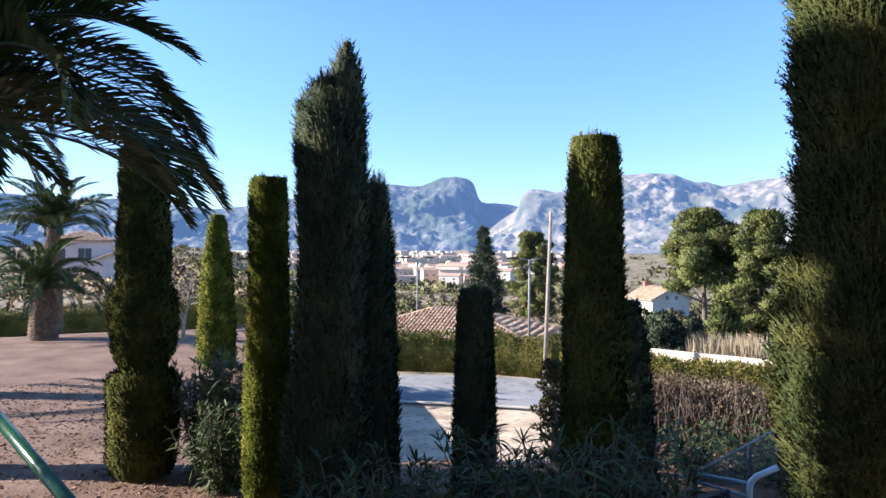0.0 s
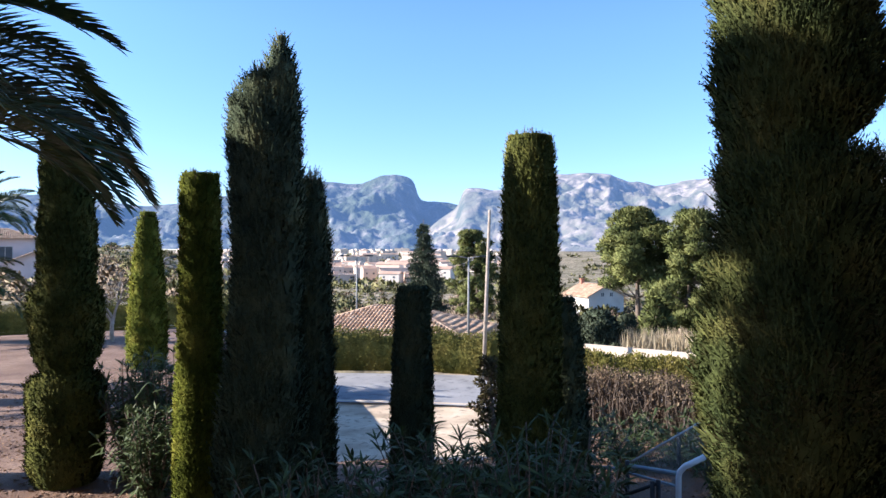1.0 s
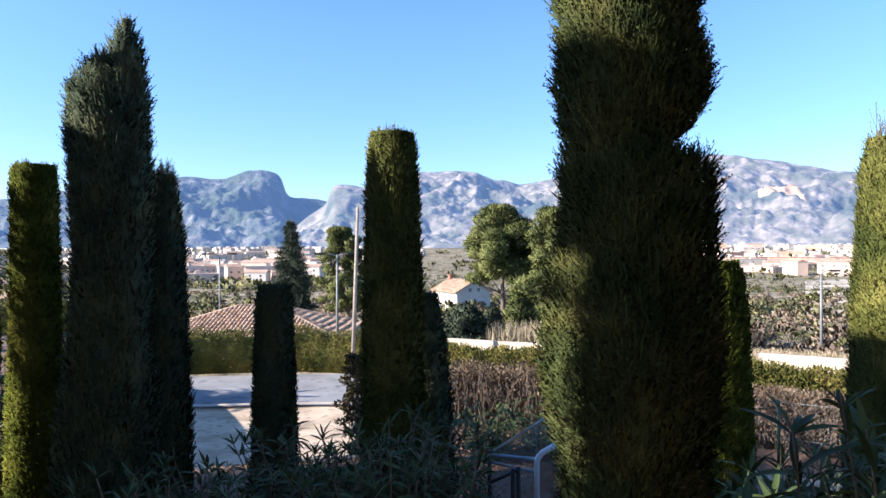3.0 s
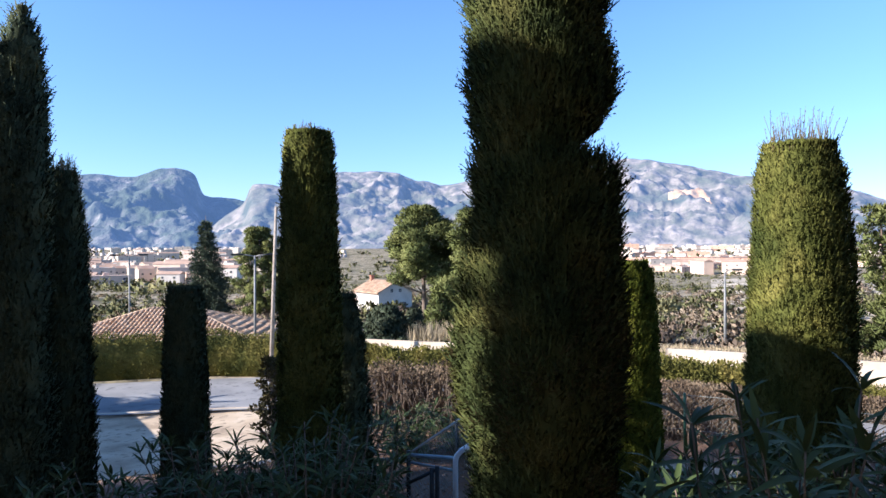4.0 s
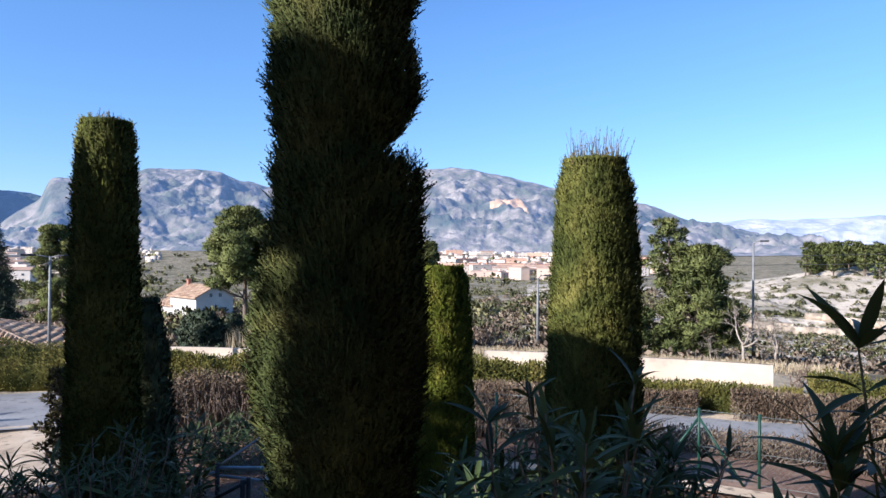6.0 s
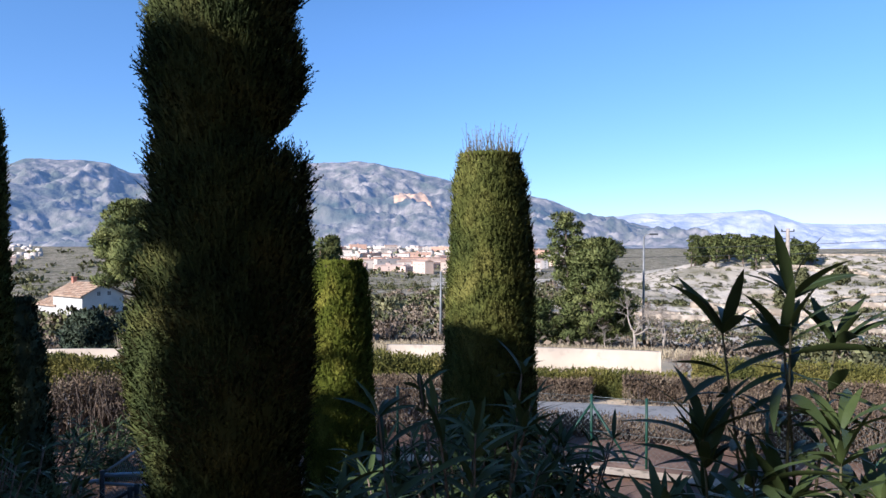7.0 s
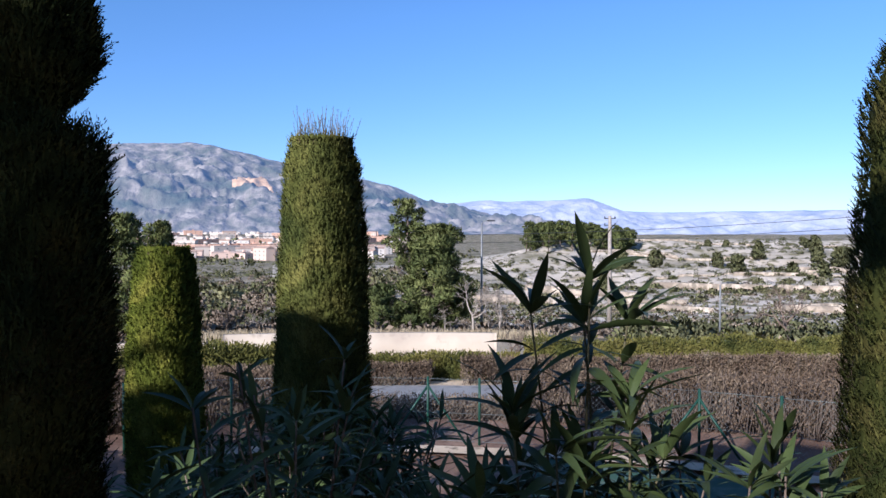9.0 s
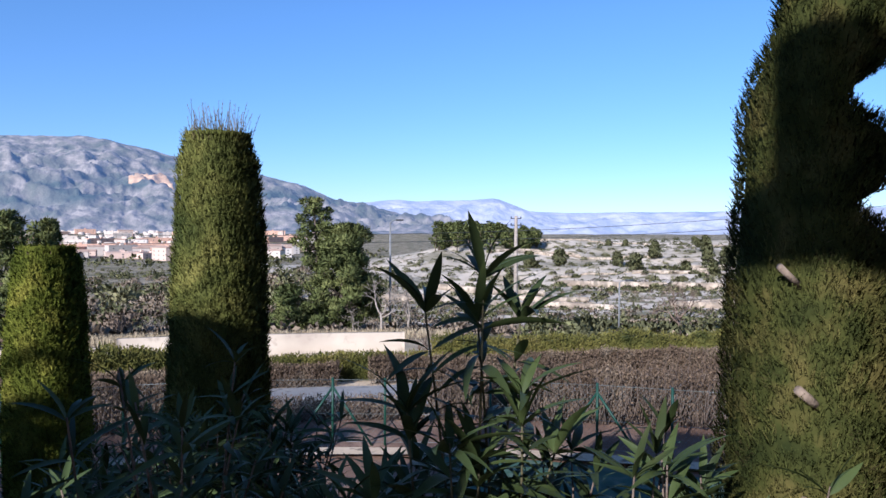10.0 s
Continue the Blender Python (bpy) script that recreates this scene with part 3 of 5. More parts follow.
x, y, z = placed(2.65, 7.4)
cypress(x, y, z, 2.2, [(0.0, 0.25), (0.3, 0.245), (0.7, 0.215), (0.95, 0.19), (1.0, 0.16)], "squat dark clipped cypress at the terrace edge", "cypress_dark", 36000, 0.06, seed=17, leaf=(0.03, 0.010), shoot=1.5, lump=0.04)
x, y, z = placed(12.3, 6.4)
cypress(x, y, z, 3.74, [(0.0, 0.30), (0.3, 0.30), (0.6, 0.28), (0.85, 0.25), (0.97, 0.225), (1.0, 0.19)], "clipped cypress column with a flat spiky top", "cypress_olive", 80000, 0.16, seed=18, lump=0.04, leaf=(0.03, 0.010), shoot=1.7)
x, y, z = placed(14.7, 7.1)
cypress(x, y, z, 2.5, [(0.0, 0.31), (0.4, 0.30), (0.8, 0.25), (1.0, 0.14)], "low slim cypress behind a clipped column", "cypress_dark", 26000, 0.1, seed=19, leaf=(0.035, 0.011), shoot=1.7)
x, y, z = placed(32.5, 2.75)
cypress(x, y, z, 4.3, [(0.000, 0.220), (0.116, 0.270), (0.349, 0.275), (0.409, 0.270), (0.453, 0.290), (0.500, 0.300), (0.544, 0.295), (0.581, 0.280), (0.605, 0.280), (0.665, 0.280), (0.674, 0.255), (0.686, 0.250), (0.709, 0.265), (0.740, 0.280), (0.767, 0.265), (0.800, 0.262), (0.828, 0.295), (0.884, 0.290), (1.000, 0.240)], "old shaggy cypress with clipped tiers and bare twigs", "cypress_brown", 220000, 0.2, seed=20, lump=0.085, leaf=(0.021, 0.0052), spread=0.6, tuft=6, shoot=2.5, dead=(0.30, 0.58, 2.6, 5.6, 9000), dents=((2.12, 150, 0.06, 0.26, 55), (2.94, -29, -0.13, 0.05, 70), (3.03, -29, -0.05, 0.07, 60), (2.72, 150, -0.03, 0.2, 60), (3.42, -60, -0.04, 0.09, 60), (3.72, 100, 0.07, 0.1, 40), (1.3, 130, -0.08, 0.15, 60)), ledges=((2.87, 0.27, -40, 75, 190, 0.15), (2.87, 0.24, 150, 90, 90, 0.08)))
x, y, z = placed(37.35, 8.7)
cypress(x, y, z, 2.95, [(0.0, 0.40), (0.3, 0.44), (0.7, 0.40), (0.95, 0.33), (1.0, 0.26)], "yellow-green clipped cypress column in full sun", "cypress_yellow", 70000, 0.06, seed=21, lump=0.04, leaf=(0.035, 0.012), shoot=1.6)
x, y, z = placed(50.0, 6.3)
cypress(x, y, z, 3.61, [(0.0, 0.42), (0.4, 0.42), (0.7, 0.38), (0.93, 0.32), (1.0, 0.26)], "broad clipped cypress column with spiky brown-tipped top", "cypress_olive", 120000, 0.34, seed=22, lump=0.06, leaf=(0.026, 0.008), shoot=1.9)
x, y, z = placed(94.5, 4.5)
cypress(x, y, z, 4.6, [(0.000, 0.420), (0.304, 0.450), (0.500, 0.420), (0.565, 0.390), (0.609, 0.360), (0.696, 0.360), (0.761, 0.330), (0.870, 0.290), (0.957, 0.180), (1.000, 0.100)], "large cypress column with a spiral-cut ragged top", "cypress_tan", 170000, 0.25, seed=23, lump=0.09, leaf=(0.019, 0.0052), tuft=6, shoot=2.4, spread=0.5, dead=(0.1, 0.6, 2.0, 4.6, 7000), dents=((3.27, -80, -0.27, 0.11, 60), (2.71, -85, -0.20, 0.08, 55), (3.05, -60, 0.05, 0.12, 40), (3.75, 100, -0.14, 0.35, 60), (3.05, 180, -0.10, 0.16, 45), (3.62, -120, 0.05, 0.15, 50)), ledges=((2.98, 0.36, -80, 50, 60, 0.14),))


# ---- road, hedges, walls ----
def strip(name, line, width_in, width_out, mat, label, category, lift=0.02, kind="structure", across=6):
    """A surface that follows a plan line (bearing, distance) and lies on the ground."""
    a = np.linspace(line[0][0], line[-1][0], 160)
    d = np.interp(a, [p[0] for p in line], [p[1] for p in line])
    w = np.linspace(-1, 1, across)
    A = a[:, None] + 0 * w
    D = d[:, None] + np.where(w < 0, w * width_in, w * width_out)
    Zs = ground_z(A, D) + lift
    V = np.stack([D * np.sin(np.radians(A)), D * np.cos(np.radians(A)), Zs], -1)
    n, m = A.shape
    i, j = np.meshgrid(np.arange(n - 1), np.arange(m - 1), indexing="ij")
    q = np.stack([i * m + j, i * m + j + 1, (i + 1) * m + j + 1, (i + 1) * m + j], -1).reshape(-1, 4)
    return tagged(np_part(name, V.reshape(-1, 3), q, mat, smooth=True), label, category, kind=kind)


strip("road", [(-50, 31), (-20, 29), (-3, 26.4), (8, 25.6), (16, 23.5), (24, 20.8), (40, 19), (60, 18.9), (110, 24)], 2.7, 3.0, M["asphalt"], "pale grey asphalt lane with worn surface", "road", lift=0.03)


def ribbon(name, line, height, thick, mat, label, category, base=0.0, kind="structure"):
    """A wall along a plan line."""
    a = np.linspace(line[0][0], line[-1][0], 90)
    d = np.interp(a, [p[0] for p in line], [p[1] for p in line])
    zb = ground_z(a, d) + base
    ring = []
    for dd, zz in ((-thick / 2, -0.3), (-thick / 2, height), (thick / 2, height), (thick / 2, -0.3)):
        D = d + dd
        ring.append(np.stack([D * np.sin(np.radians(a)), D * np.cos(np.radians(a)), zb + zz], -1))
    V = np.stack(ring, 1)
    n, m = V.shape[:2]
    i, j = np.meshgrid(np.arange(n - 1), np.arange(m), indexing="ij")
    q = np.stack([i * m + j, i * m + (j + 1) % m, (i + 1) * m + (j + 1) % m, (i + 1) * m + j], -1).reshape(-1, 4)
    ends = np.array([[0, 1, 2, 3], [(n - 1) * m + 3, (n - 1) * m + 2, (n - 1) * m + 1, (n - 1) * m]])
    return tagged(np_part(name, V.reshape(-1, 3), [q, ends], mat), label, category, kind=kind)


ribbon("wall_boundary", [(9, 33), (20, 30), (40, 26.5)], 0.80, 0.22, M["wall_cream"], "low rendered cream boundary wall beyond the lane", "wall")
ribbon("wall_boundary_high", [(40.05, 26.5), (52, 26), (62, 26)], 1.12, 0.22, M["wall_cream"], "low rendered cream boundary wall beyond the lane", "wall")


def hedge(line, height, thick, mat, label, count, leaf, seed=1, ragged=0.06, twigs=0, run=1.6):
    """A hedge along a plan line, shrub by shrub."""
    r = np.random.default_rng(seed)
    ob = thing("hedge", 0, 0, 0, label, "hedge")
    la, ld = [p[0] for p in line], [p[1] for p in line]
    fine = np.linspace(la[0], la[-1], 400)
    fd = np.interp(fine, la, ld)
    px, py = fd * np.sin(np.radians(fine)), fd * np.cos(np.radians(fine))
    length = np.concatenate([[0], np.cumsum(np.hypot(np.diff(px), np.diff(py)))])
    n_shrub = max(2, int(length[-1] / run))
    cuts = np.interp(np.linspace(0, length[-1], n_shrub + 1), length, fine)
    for a0, a1 in zip(cuts[:-1], cuts[1:]):
        tall = height * r.uniform(0.94, 1.06)
        a = np.linspace(a0, a1, 7)
        d = np.interp(a, la, ld)
        zb = ground_z(a, d)
        pieces = []
        if not twigs:
            prof = [(-0.46, 0.0), (-0.47, 0.75), (-0.36, 0.95), (0.36, 0.95), (0.47, 0.75), (0.46, 0.0)]
            V = np.stack([np.stack([(d + dd * thick) * np.sin(np.radians(a)), (d + dd * thick) * np.cos(np.radians(a)), zb + zz * tall - (0.1 if zz == 0 else 0)], -1) for dd, zz in prof], 1)
            n, m = V.shape[:2]
            V = V + 0.04 * smooth_noise(V, 3.0, seed)[..., None]
            i, j = np.meshgrid(np.arange(n - 1), np.arange(m), indexing="ij")
            q = np.stack([i * m + j, i * m + (j + 1) % m, (i + 1) * m + (j + 1) % m, (i + 1) * m + j], -1).reshape(-1, 4)
            pieces.append((V.reshape(-1, 3), q, np.zeros((0, 3), int)))
        k = count // n_shrub
        A = r.uniform(a0, a1, k)
        Dm = np.interp(A, la, ld)
        face = r.uniform(0, 1, k)
        hz = np.where(face < 0.68, r.uniform(0, 1, k) * tall, tall)
        dx = np.where(face < 0.58, -0.5, np.where(face < 0.68, 0.5, r.uniform(-0.5, 0.5, k))) * thick
        if twigs:
            dx = r.uniform(-0.5, 0.5, k) * thick
            hz = r.uniform(0.02, 1, k) ** 0.55 * tall
        hz = hz + r.normal(size=k) * ragged * tall + 0.1 * smooth_noise(np.stack([A, 0 * A, 0 * A], -1), 1.3, seed) * tall
        D = Dm + dx
        base = np.stack([D * np.sin(np.radians(A)), D * np.cos(np.radians(A)), ground_z(A, Dm) + np.maximum(hz, 0.02)], -1)
        way = r.normal(size=(k, 3)) * 0.6 + np.array([0, 0, 0.8])
        v, t = sprays(base, way, leaf[0] * r.uniform(0.6, 1.5, k), leaf[1] * r.uniform(0.6, 1.5, k))
        pieces.append((v, np.zeros((0, 4), int), t))
        V, F = merged(pieces)
        shrub = np_part("shrub", V, F, mat, ob)
        if twigs:
            tw = []
            for _ in range(twigs // n_shrub):
                aa = r.uniform(a0, a1)
                D0 = float(np.interp(aa, la, ld)) + r.uniform(-0.4, 0.4) * thick
                x0, y0 = at(aa, D0)
                z0 = float(ground_z(aa, D0))
                hh = tall * r.uniform(0.6, 1.08)
                kk = np.linspace(0, 1, 4)[:, None]
                tip = np.array([r.normal() * 0.16, r.normal() * 0.16, hh])
                tw.append(tube_arrays(np.array([x0, y0, z0]) + kk * tip + np.sin(kk * 3) * r.normal(size=3) * 0.03, np.linspace(0.011, 0.003, 4), 4))
            V, F = merged(tw)
            np_part("twig", V, F, M["bark"], shrub, kind="stuff")
    return ob


hedge([(-60, 37), (-25, 34), (-8, 31), (4, 30), (12, 28.6)], 1.6, 0.9, M["hedge"], "long clipped green hedge along the lane", 60000, (0.09, 0.034), seed=2)
hedge([(12.2, 28), (18, 25.5), (30, 23.6), (50, 23)], 1.08, 0.9, M["hedge"], "clipped yellow-green hedge in front of a wall", 24000, (0.12, 0.05), seed=3)
hedge([(50.6, 23), (64, 23.4)], 0.75, 0.9, M["hedge"], "low clipped yellow-green hedge in front of a wall", 9000, (0.10, 0.04), seed=11)
hedge([(64.3, 23.4), (70, 24), (100, 30)], 1.12, 0.9, M["hedge"], "clipped yellow-green hedge running to the scrub", 24000, (0.10, 0.04), seed=4)
hedge([(15.2, 12.5), (24, 12.4), (33, 12.3)], 1.0, 0.7, M["dry_hedge"], "tall thin leafless reddish-brown winter hedge", 20000, (0.05, 0.022), seed=6, twigs=1500)
hedge([(33.2, 12.3), (49.5, 12.2)], 0.80, 0.7, M["dry_hedge"], "thin leafless winter hedge behind the fence", 18000, (0.05, 0.02), seed=5, twigs=1100)
hedge([(49.6, 12.2), (64.5, 12.2)], 0.32, 0.6, M["dry_hedge"], "low sparse winter hedge behind the fence", 3600, (0.05, 0.02), seed=7, twigs=900)
hedge([(64.8, 12.2), (80, 12.4), (100, 13)], 0.84, 0.8, M["dry_hedge"], "dense leafless reddish-brown winter hedge behind the fence", 36000, (0.05, 0.02), seed=8, twigs=2600)
hedge([(31, 22.3), (45, 22.1), (56.8, 22.1)], 0.66, 0.5, M["dry_hedge"], "reddish-brown winter hedge on the lane's far side", 30000, (0.08, 0.035), seed=9, twigs=500)
hedge([(59.2, 22.2), (70, 23.0), (100, 28.6)], 0.80, 0.5, M["dry_hedge"], "reddish-brown winter hedge on the lane's far side", 40000, (0.08, 0.035), seed=10, twigs=600)


# ---- oleanders ----
def leaf_mesh(length, width, seed):
    r = np.random.default_rng(seed)
    n = 7
    s = np.linspace(0, 1, n)
    w = width * np.sin(np.pi * s ** 0.85) ** 0.8 * 0.5
    droop = -0.40 * length * s ** 2 * r.uniform(0.2, 1.7)
    V = np.concatenate([np.stack([s * length, w, droop + w * 0.25], -1), np.stack([s * length, 0 * s, droop], -1), np.stack([s * length, -w, droop + w * 0.25], -1)])
    q = [[i, i + 1, n + i + 1, n + i] for i in range(n - 1)] + [[n + i, n + i + 1, 2 * n + i + 1, 2 * n + i] for i in range(n - 1)]
    return V, np.array(q)


LEAVES = [leaf_mesh(1.0, 0.15, k) for k in range(6)]


def oleander(x, y, z, height, stems, label, spread=0.6, leaf=0.16, whorls=9, seed=1, single=False, mat="oleander", lean=(0, 0), top_from=0.35, tips=()):
    r = np.random.default_rng(seed)
    ob = thing("oleander_bush", x, y, z, label, "oleander", "oleanders")
    meshes = [np_mesh("leaf", V * leaf, q, M[mat], True) for V, q in LEAVES] if single else None
    tubes, blades = [], []
    for s in range(stems + len(tips)):
        a = r.uniform(0, 2 * np.pi)
        h = height * r.uniform(0.7, 1.0)
        out = spread * r.uniform(0.15, 1.0)
        k = np.linspace(0, 1, 8)[:, None]
        tip = np.array([math.cos(a) * out + lean[0], math.sin(a) * out + lean[1], h])
        if s >= stems:
            tip = np.array(tips[s - stems])
        pts = np.array([math.cos(a) * 0.06, math.sin(a) * 0.06, 0]) + k * tip * np.array([1, 1, 1.0]) - np.array([0, 0, 0.05]) + np.sin(k * 2.6) * r.normal(size=3) * 0.05
        tubes.append(tube_arrays(pts, np.linspace(0.011, 0.004, 8), 6))
        for w in range(whorls):
            f = top_from + (1 - top_from) * (w + 0.6 * r.uniform(0, 1)) / (whorls - 0.4)
            f = min(f, 1.0)
            p = np.array([np.interp(f, k[:, 0], pts[:, c]) for c in range(3)])
            for c in range(3 if f < 0.93 else 9 if single else 6):
                b = 2.094 * c + w * 1.05 + 0.7 * (c // 3) + r.normal() * 0.3
                rise = (r.uniform(30, 76) if f > 0.93 else r.uniform(-15, 42)) if single else r.uniform(-22, 36) + (42 if f > 0.9 else 0)
                L = leaf * r.uniform(0.65, 1.25) * (0.8 if f > 0.95 and not single else 1.25 if single and f < 0.75 else 1)
                m = pose(*p, 0, 0, 0) @ pose(0, 0, 0, 0, 0, math.degrees(b)) @ pose(0, 0, 0, r.normal() * 25, -rise, 0)
                blades.append((m, L, int(r.integers(6))))
    for tv, tq, tc in tubes:
        np_part("stem", tv, [tq, tc], M["bark"] if not single else M["stem"], ob, smooth=True)
    if single:
        for m, L, k in blades[:300]:
            o = new("leaf", meshes[k])
            o.parent = ob
            o.matrix_basis = m @ Matrix.Scale(L / leaf, 4)
        blades = blades[300:]
    if blades:
        pieces = []
        for m, L, k in blades:
            V, q = LEAVES[k]
            mm = np.array(m)
            pieces.append((V * L @ mm[:3, :3].T + mm[:3, 3], q, np.zeros((0, 3), int)))
        V, F = merged(pieces)
        np_part("leaves", V, F, M[mat], ob, kind="stuff", smooth=True)
    return ob


M["stem"] = material("stem", [(0.3, (0.05, 0.05, 0.025)), (0.7, (0.12, 0.10, 0.05))], scale=8, bump=0.3)
M["oleander_piece"] = material("oleander_piece", [(0.3, (0.026, 0.040, 0.013)), (0.6, (0.052, 0.070, 0.022)), (0.75, (0.095, 0.105, 0.04))], scale=3.0, piece=0.3, bump=0.1, bump_scale=60, rough=0.55, sss=0.1, spec=0.18)
# seeds 34 to 36 are bushes added to fill a patch of dark shade
for az, d, h, s, sp, seed in ((-5, 4.8, 1.25, 34, 0.6, 3), (0.5, 5.2, 1.15, 34, 0.7, 4), (5.5, 5.6, 1.2, 34, 0.7, 5), (9, 5.2, 1.2, 30, 0.6, 9), (13, 4.9, 1.4, 44, 0.55, 6), (-12, 5.4, 0.8, 22, 0.5, 7), (-18.5, 5.8, 0.55, 14, 0.4, 10), (17.0, 5.3, 1.15, 26, 0.45, 8), (20, 10.6, 0.7, 40, 0.8, 34), (24, 10.9, 0.7, 40, 0.9, 35), (28, 9.6, 0.9, 36, 0.9, 36), (44, 7.5, 0.9, 36, 0.9, 37), (15, 8.4, 1.4, 40, 0.8, 41)):
    x, y, z = placed(az, d)
    oleander(x, y, z, h, s, "dark green oleander bush with narrow leaves", sp, 0.16, 9, seed, top_from=0.2)
for az, d, h, s, sp, seed in ((-16.2, 8.4, 1.5, 60, 0.42, 1), (-18.6, 8.8, 1.35, 50, 0.42, 2), (-17.4, 8.0, 1.0, 36, 0.5, 11)):
    x, y, z = placed(az, d)
    oleander(x, y, z, h, s, "oleander bush with narrow leaves coloured paler as if sunlit", sp, 0.15, 12, seed, mat="oleander_lit", top_from=0.08)
for az, d, h, s, sp, seed in ((50, 4.5, 1.55, 46, 0.5, 21), (45.5, 4.7, 1.35, 30, 0.5, 22), (55, 4.9, 1.5, 36, 0.45, 23), (61, 3.8, 1.45, 24, 0.5, 27), (40, 5.4, 1.0, 24, 0.5, 30)):
    x, y, z = placed(az, d)
    oleander(x, y, z, h, s, "dark green oleander bush with long narrow leaves", sp, 0.22, 9, seed, top_from=0.25)
for az, d, h, s, sp, seed in ((66, 3.3, 1.5, 12, 0.42, 25), (82, 3.3, 1.72, 11, 0.45, 26), (75, 3.4, 1.6, 18, 0.45, 28), (89, 3.3, 1.72, 10, 0.4, 29), (70, 3.0, 1.45, 16, 0.35, 42), (79, 2.9, 1.4, 9, 0.35, 43), (79, 4.2, 1.0, 12, 0.5, 38), (86, 4.4, 1.0, 12, 0.5, 39), (70, 4.2, 1.0, 16, 0.5, 40)):
    x, y, z = placed(az, d)
    oleander(x, y, z, h, s, "low oleander bush with broad dark leathery leaves", sp, 0.28, 8, seed, mat="oleander_piece", top_from=0.3)
x, y, z = placed(73, 3.1)
TIPS = [(74.4, 3.05, 2.46), (69.0, 2.95, 2.34), (71.4, 3.0, 2.30), (76.7, 3.1, 2.26), (67.6, 3.0, 1.95), (75, 2.95, 2.05), (79.0, 3.2, 1.75), (70.6, 2.9, 1.85), (66, 3.1, 1.6), (73, 2.9, 1.7)]
oleander(x, y, z, 2.4, 0, "leggy oleander with long dark leathery leaves", 0.4, 0.26, 15, 24, True, "oleander_piece", top_from=0.25, tips=[(at(a, d)[0] - x, at(a, d)[1] - y, t - z) for a, d, t in TIPS])
# the second leggy oleander, in front of the broad column
TIPS_B = [(43.6, 3.1, 1.95), (45.2, 3.3, 2.12), (46.6, 3.0, 2.02), (48.4, 3.2, 1.72), (50.2, 3.3, 1.80), (51.8, 3.1, 1.86), (53.6, 3.3, 2.12), (55.2, 3.2, 1.95), (57.0, 3.3, 1.62), (59.2, 3.2, 1.55), (61.5, 3.3, 1.48), (41.0, 3.2, 1.5)]
x, y, z = placed(50.0, 3.4)
oleander(x, y, z, 1.5, 9, "leggy oleander with dark leaves before a cypress column", 0.75, 0.22, 13, 26, mat="oleander", top_from=0.3, tips=[(at(a, d)[0] - x, at(a, d)[1] - y, t - z) for a, d, t in TIPS_B])


# ---- palms ----
def frond_mesh(length, rise, bend, seed, leaflets=105):
    """A feather leaf that starts at the origin towards +x."""
    r = np.random.default_rng(seed)
    n = 26
    s = np.linspace(0, 1, n)
    ang = np.radians(rise - bend * s ** 1.35)
    dl = length / (n - 1)
    X = np.concatenate([[0], np.cumsum(np.cos(ang[:-1]) * dl)])
    Zz = np.concatenate([[0], np.cumsum(np.sin(ang[:-1]) * dl)])
    pts = np.stack([X, 0 * X, Zz], -1)
    pieces = [tube_arrays(pts, np.linspace(0.022, 0.004, n) * (length / 2.6), 5)]
    u = np.repeat(np.linspace(0.08, 0.99, leaflets), 2)
    side = np.tile([1.0, -1.0], leaflets)
    P = np.stack([np.interp(u, s, pts[:, c]) for c in range(3)], -1)
    an = np.interp(u, s, ang)
    T = np.stack([np.cos(an), 0 * an, np.sin(an)], -1)
    N = np.stack([-np.sin(an), 0 * an, np.cos(an)], -1)
    way = T * (0.55 + 0.5 * u)[:, None] + np.array([0, 1.0, 0]) * side[:, None] * (0.8 - 0.35 * u)[:, None] + N * 0.42 + r.normal(size=P.shape) * 0.09
    L = 0.17 * length * np.sin(np.pi * np.clip(u * 0.80 + 0.16, 0, 1)) ** 0.7 * r.uniform(0.85, 1.1, len(u))
    way = unit(way)
    w = 0.017 * length / 2.6 * np.ones(len(u))
    sd = unit(np.cross(way, N))
    tip = P + way * L[:, None] - np.array([0, 0, 1.0]) * (L * 0.12)[:, None]
    mid = P + way * (L * 0.5)[:, None]
    v = np.stack([P, mid + sd * w[:, None], tip, mid - sd * w[:, None]], 1).reshape(-1, 3)
    k = np.arange(len(u))[:, None] * 4
    pieces.append((v, k + np.array([[0, 1, 2, 3]]), np.zeros((0, 3), int)))
    V, F = merged(pieces)
    return np_mesh("frond", V, F, M["palm"])


def palm(x, y, z, trunk, radius, fronds, length, label, seed=1, aimed=(), low=6):
    r = np.random.default_rng(seed)
    ob = thing("palm_tree", x, y, z, label, "palm", "palms")
    k = np.linspace(0, 1, 30)
    rad = radius * (1.15 - 0.25 * k + 0.06 * np.sin(k * 95)) * np.where(k > 0.93, 0.8, 1)
    v, q, c = tube_arrays(np.stack([0 * k, 0 * k, k * trunk - 0.1], -1), rad, 14)
    np_part("trunk", v, [q, c], M["palm_bark"], ob)
    kinds = [frond_mesh(length, e, b, seed * 10 + i) for i, (e, b) in enumerate(((78, 70), (62, 100), (48, 112), (32, 95), (8, 80), (-12, 60)))]
    for i in range(fronds):
        g = i / fronds
        kind = min(low - 1, int(g * low))
        o = new("frond", kinds[kind])
        o.parent = ob
        o.matrix_basis = pose(0, 0, trunk - 0.1 * g, r.normal() * 14, 0, i * 137.5 + r.normal() * 8) @ Matrix.Scale(r.uniform(0.88, 1.05), 4)
    for turn, kind, roll in aimed:
        o = new("frond", kinds[kind])
        o.parent = ob
        o.matrix_basis = pose(0, 0, trunk, roll, 0, turn)
    return ob


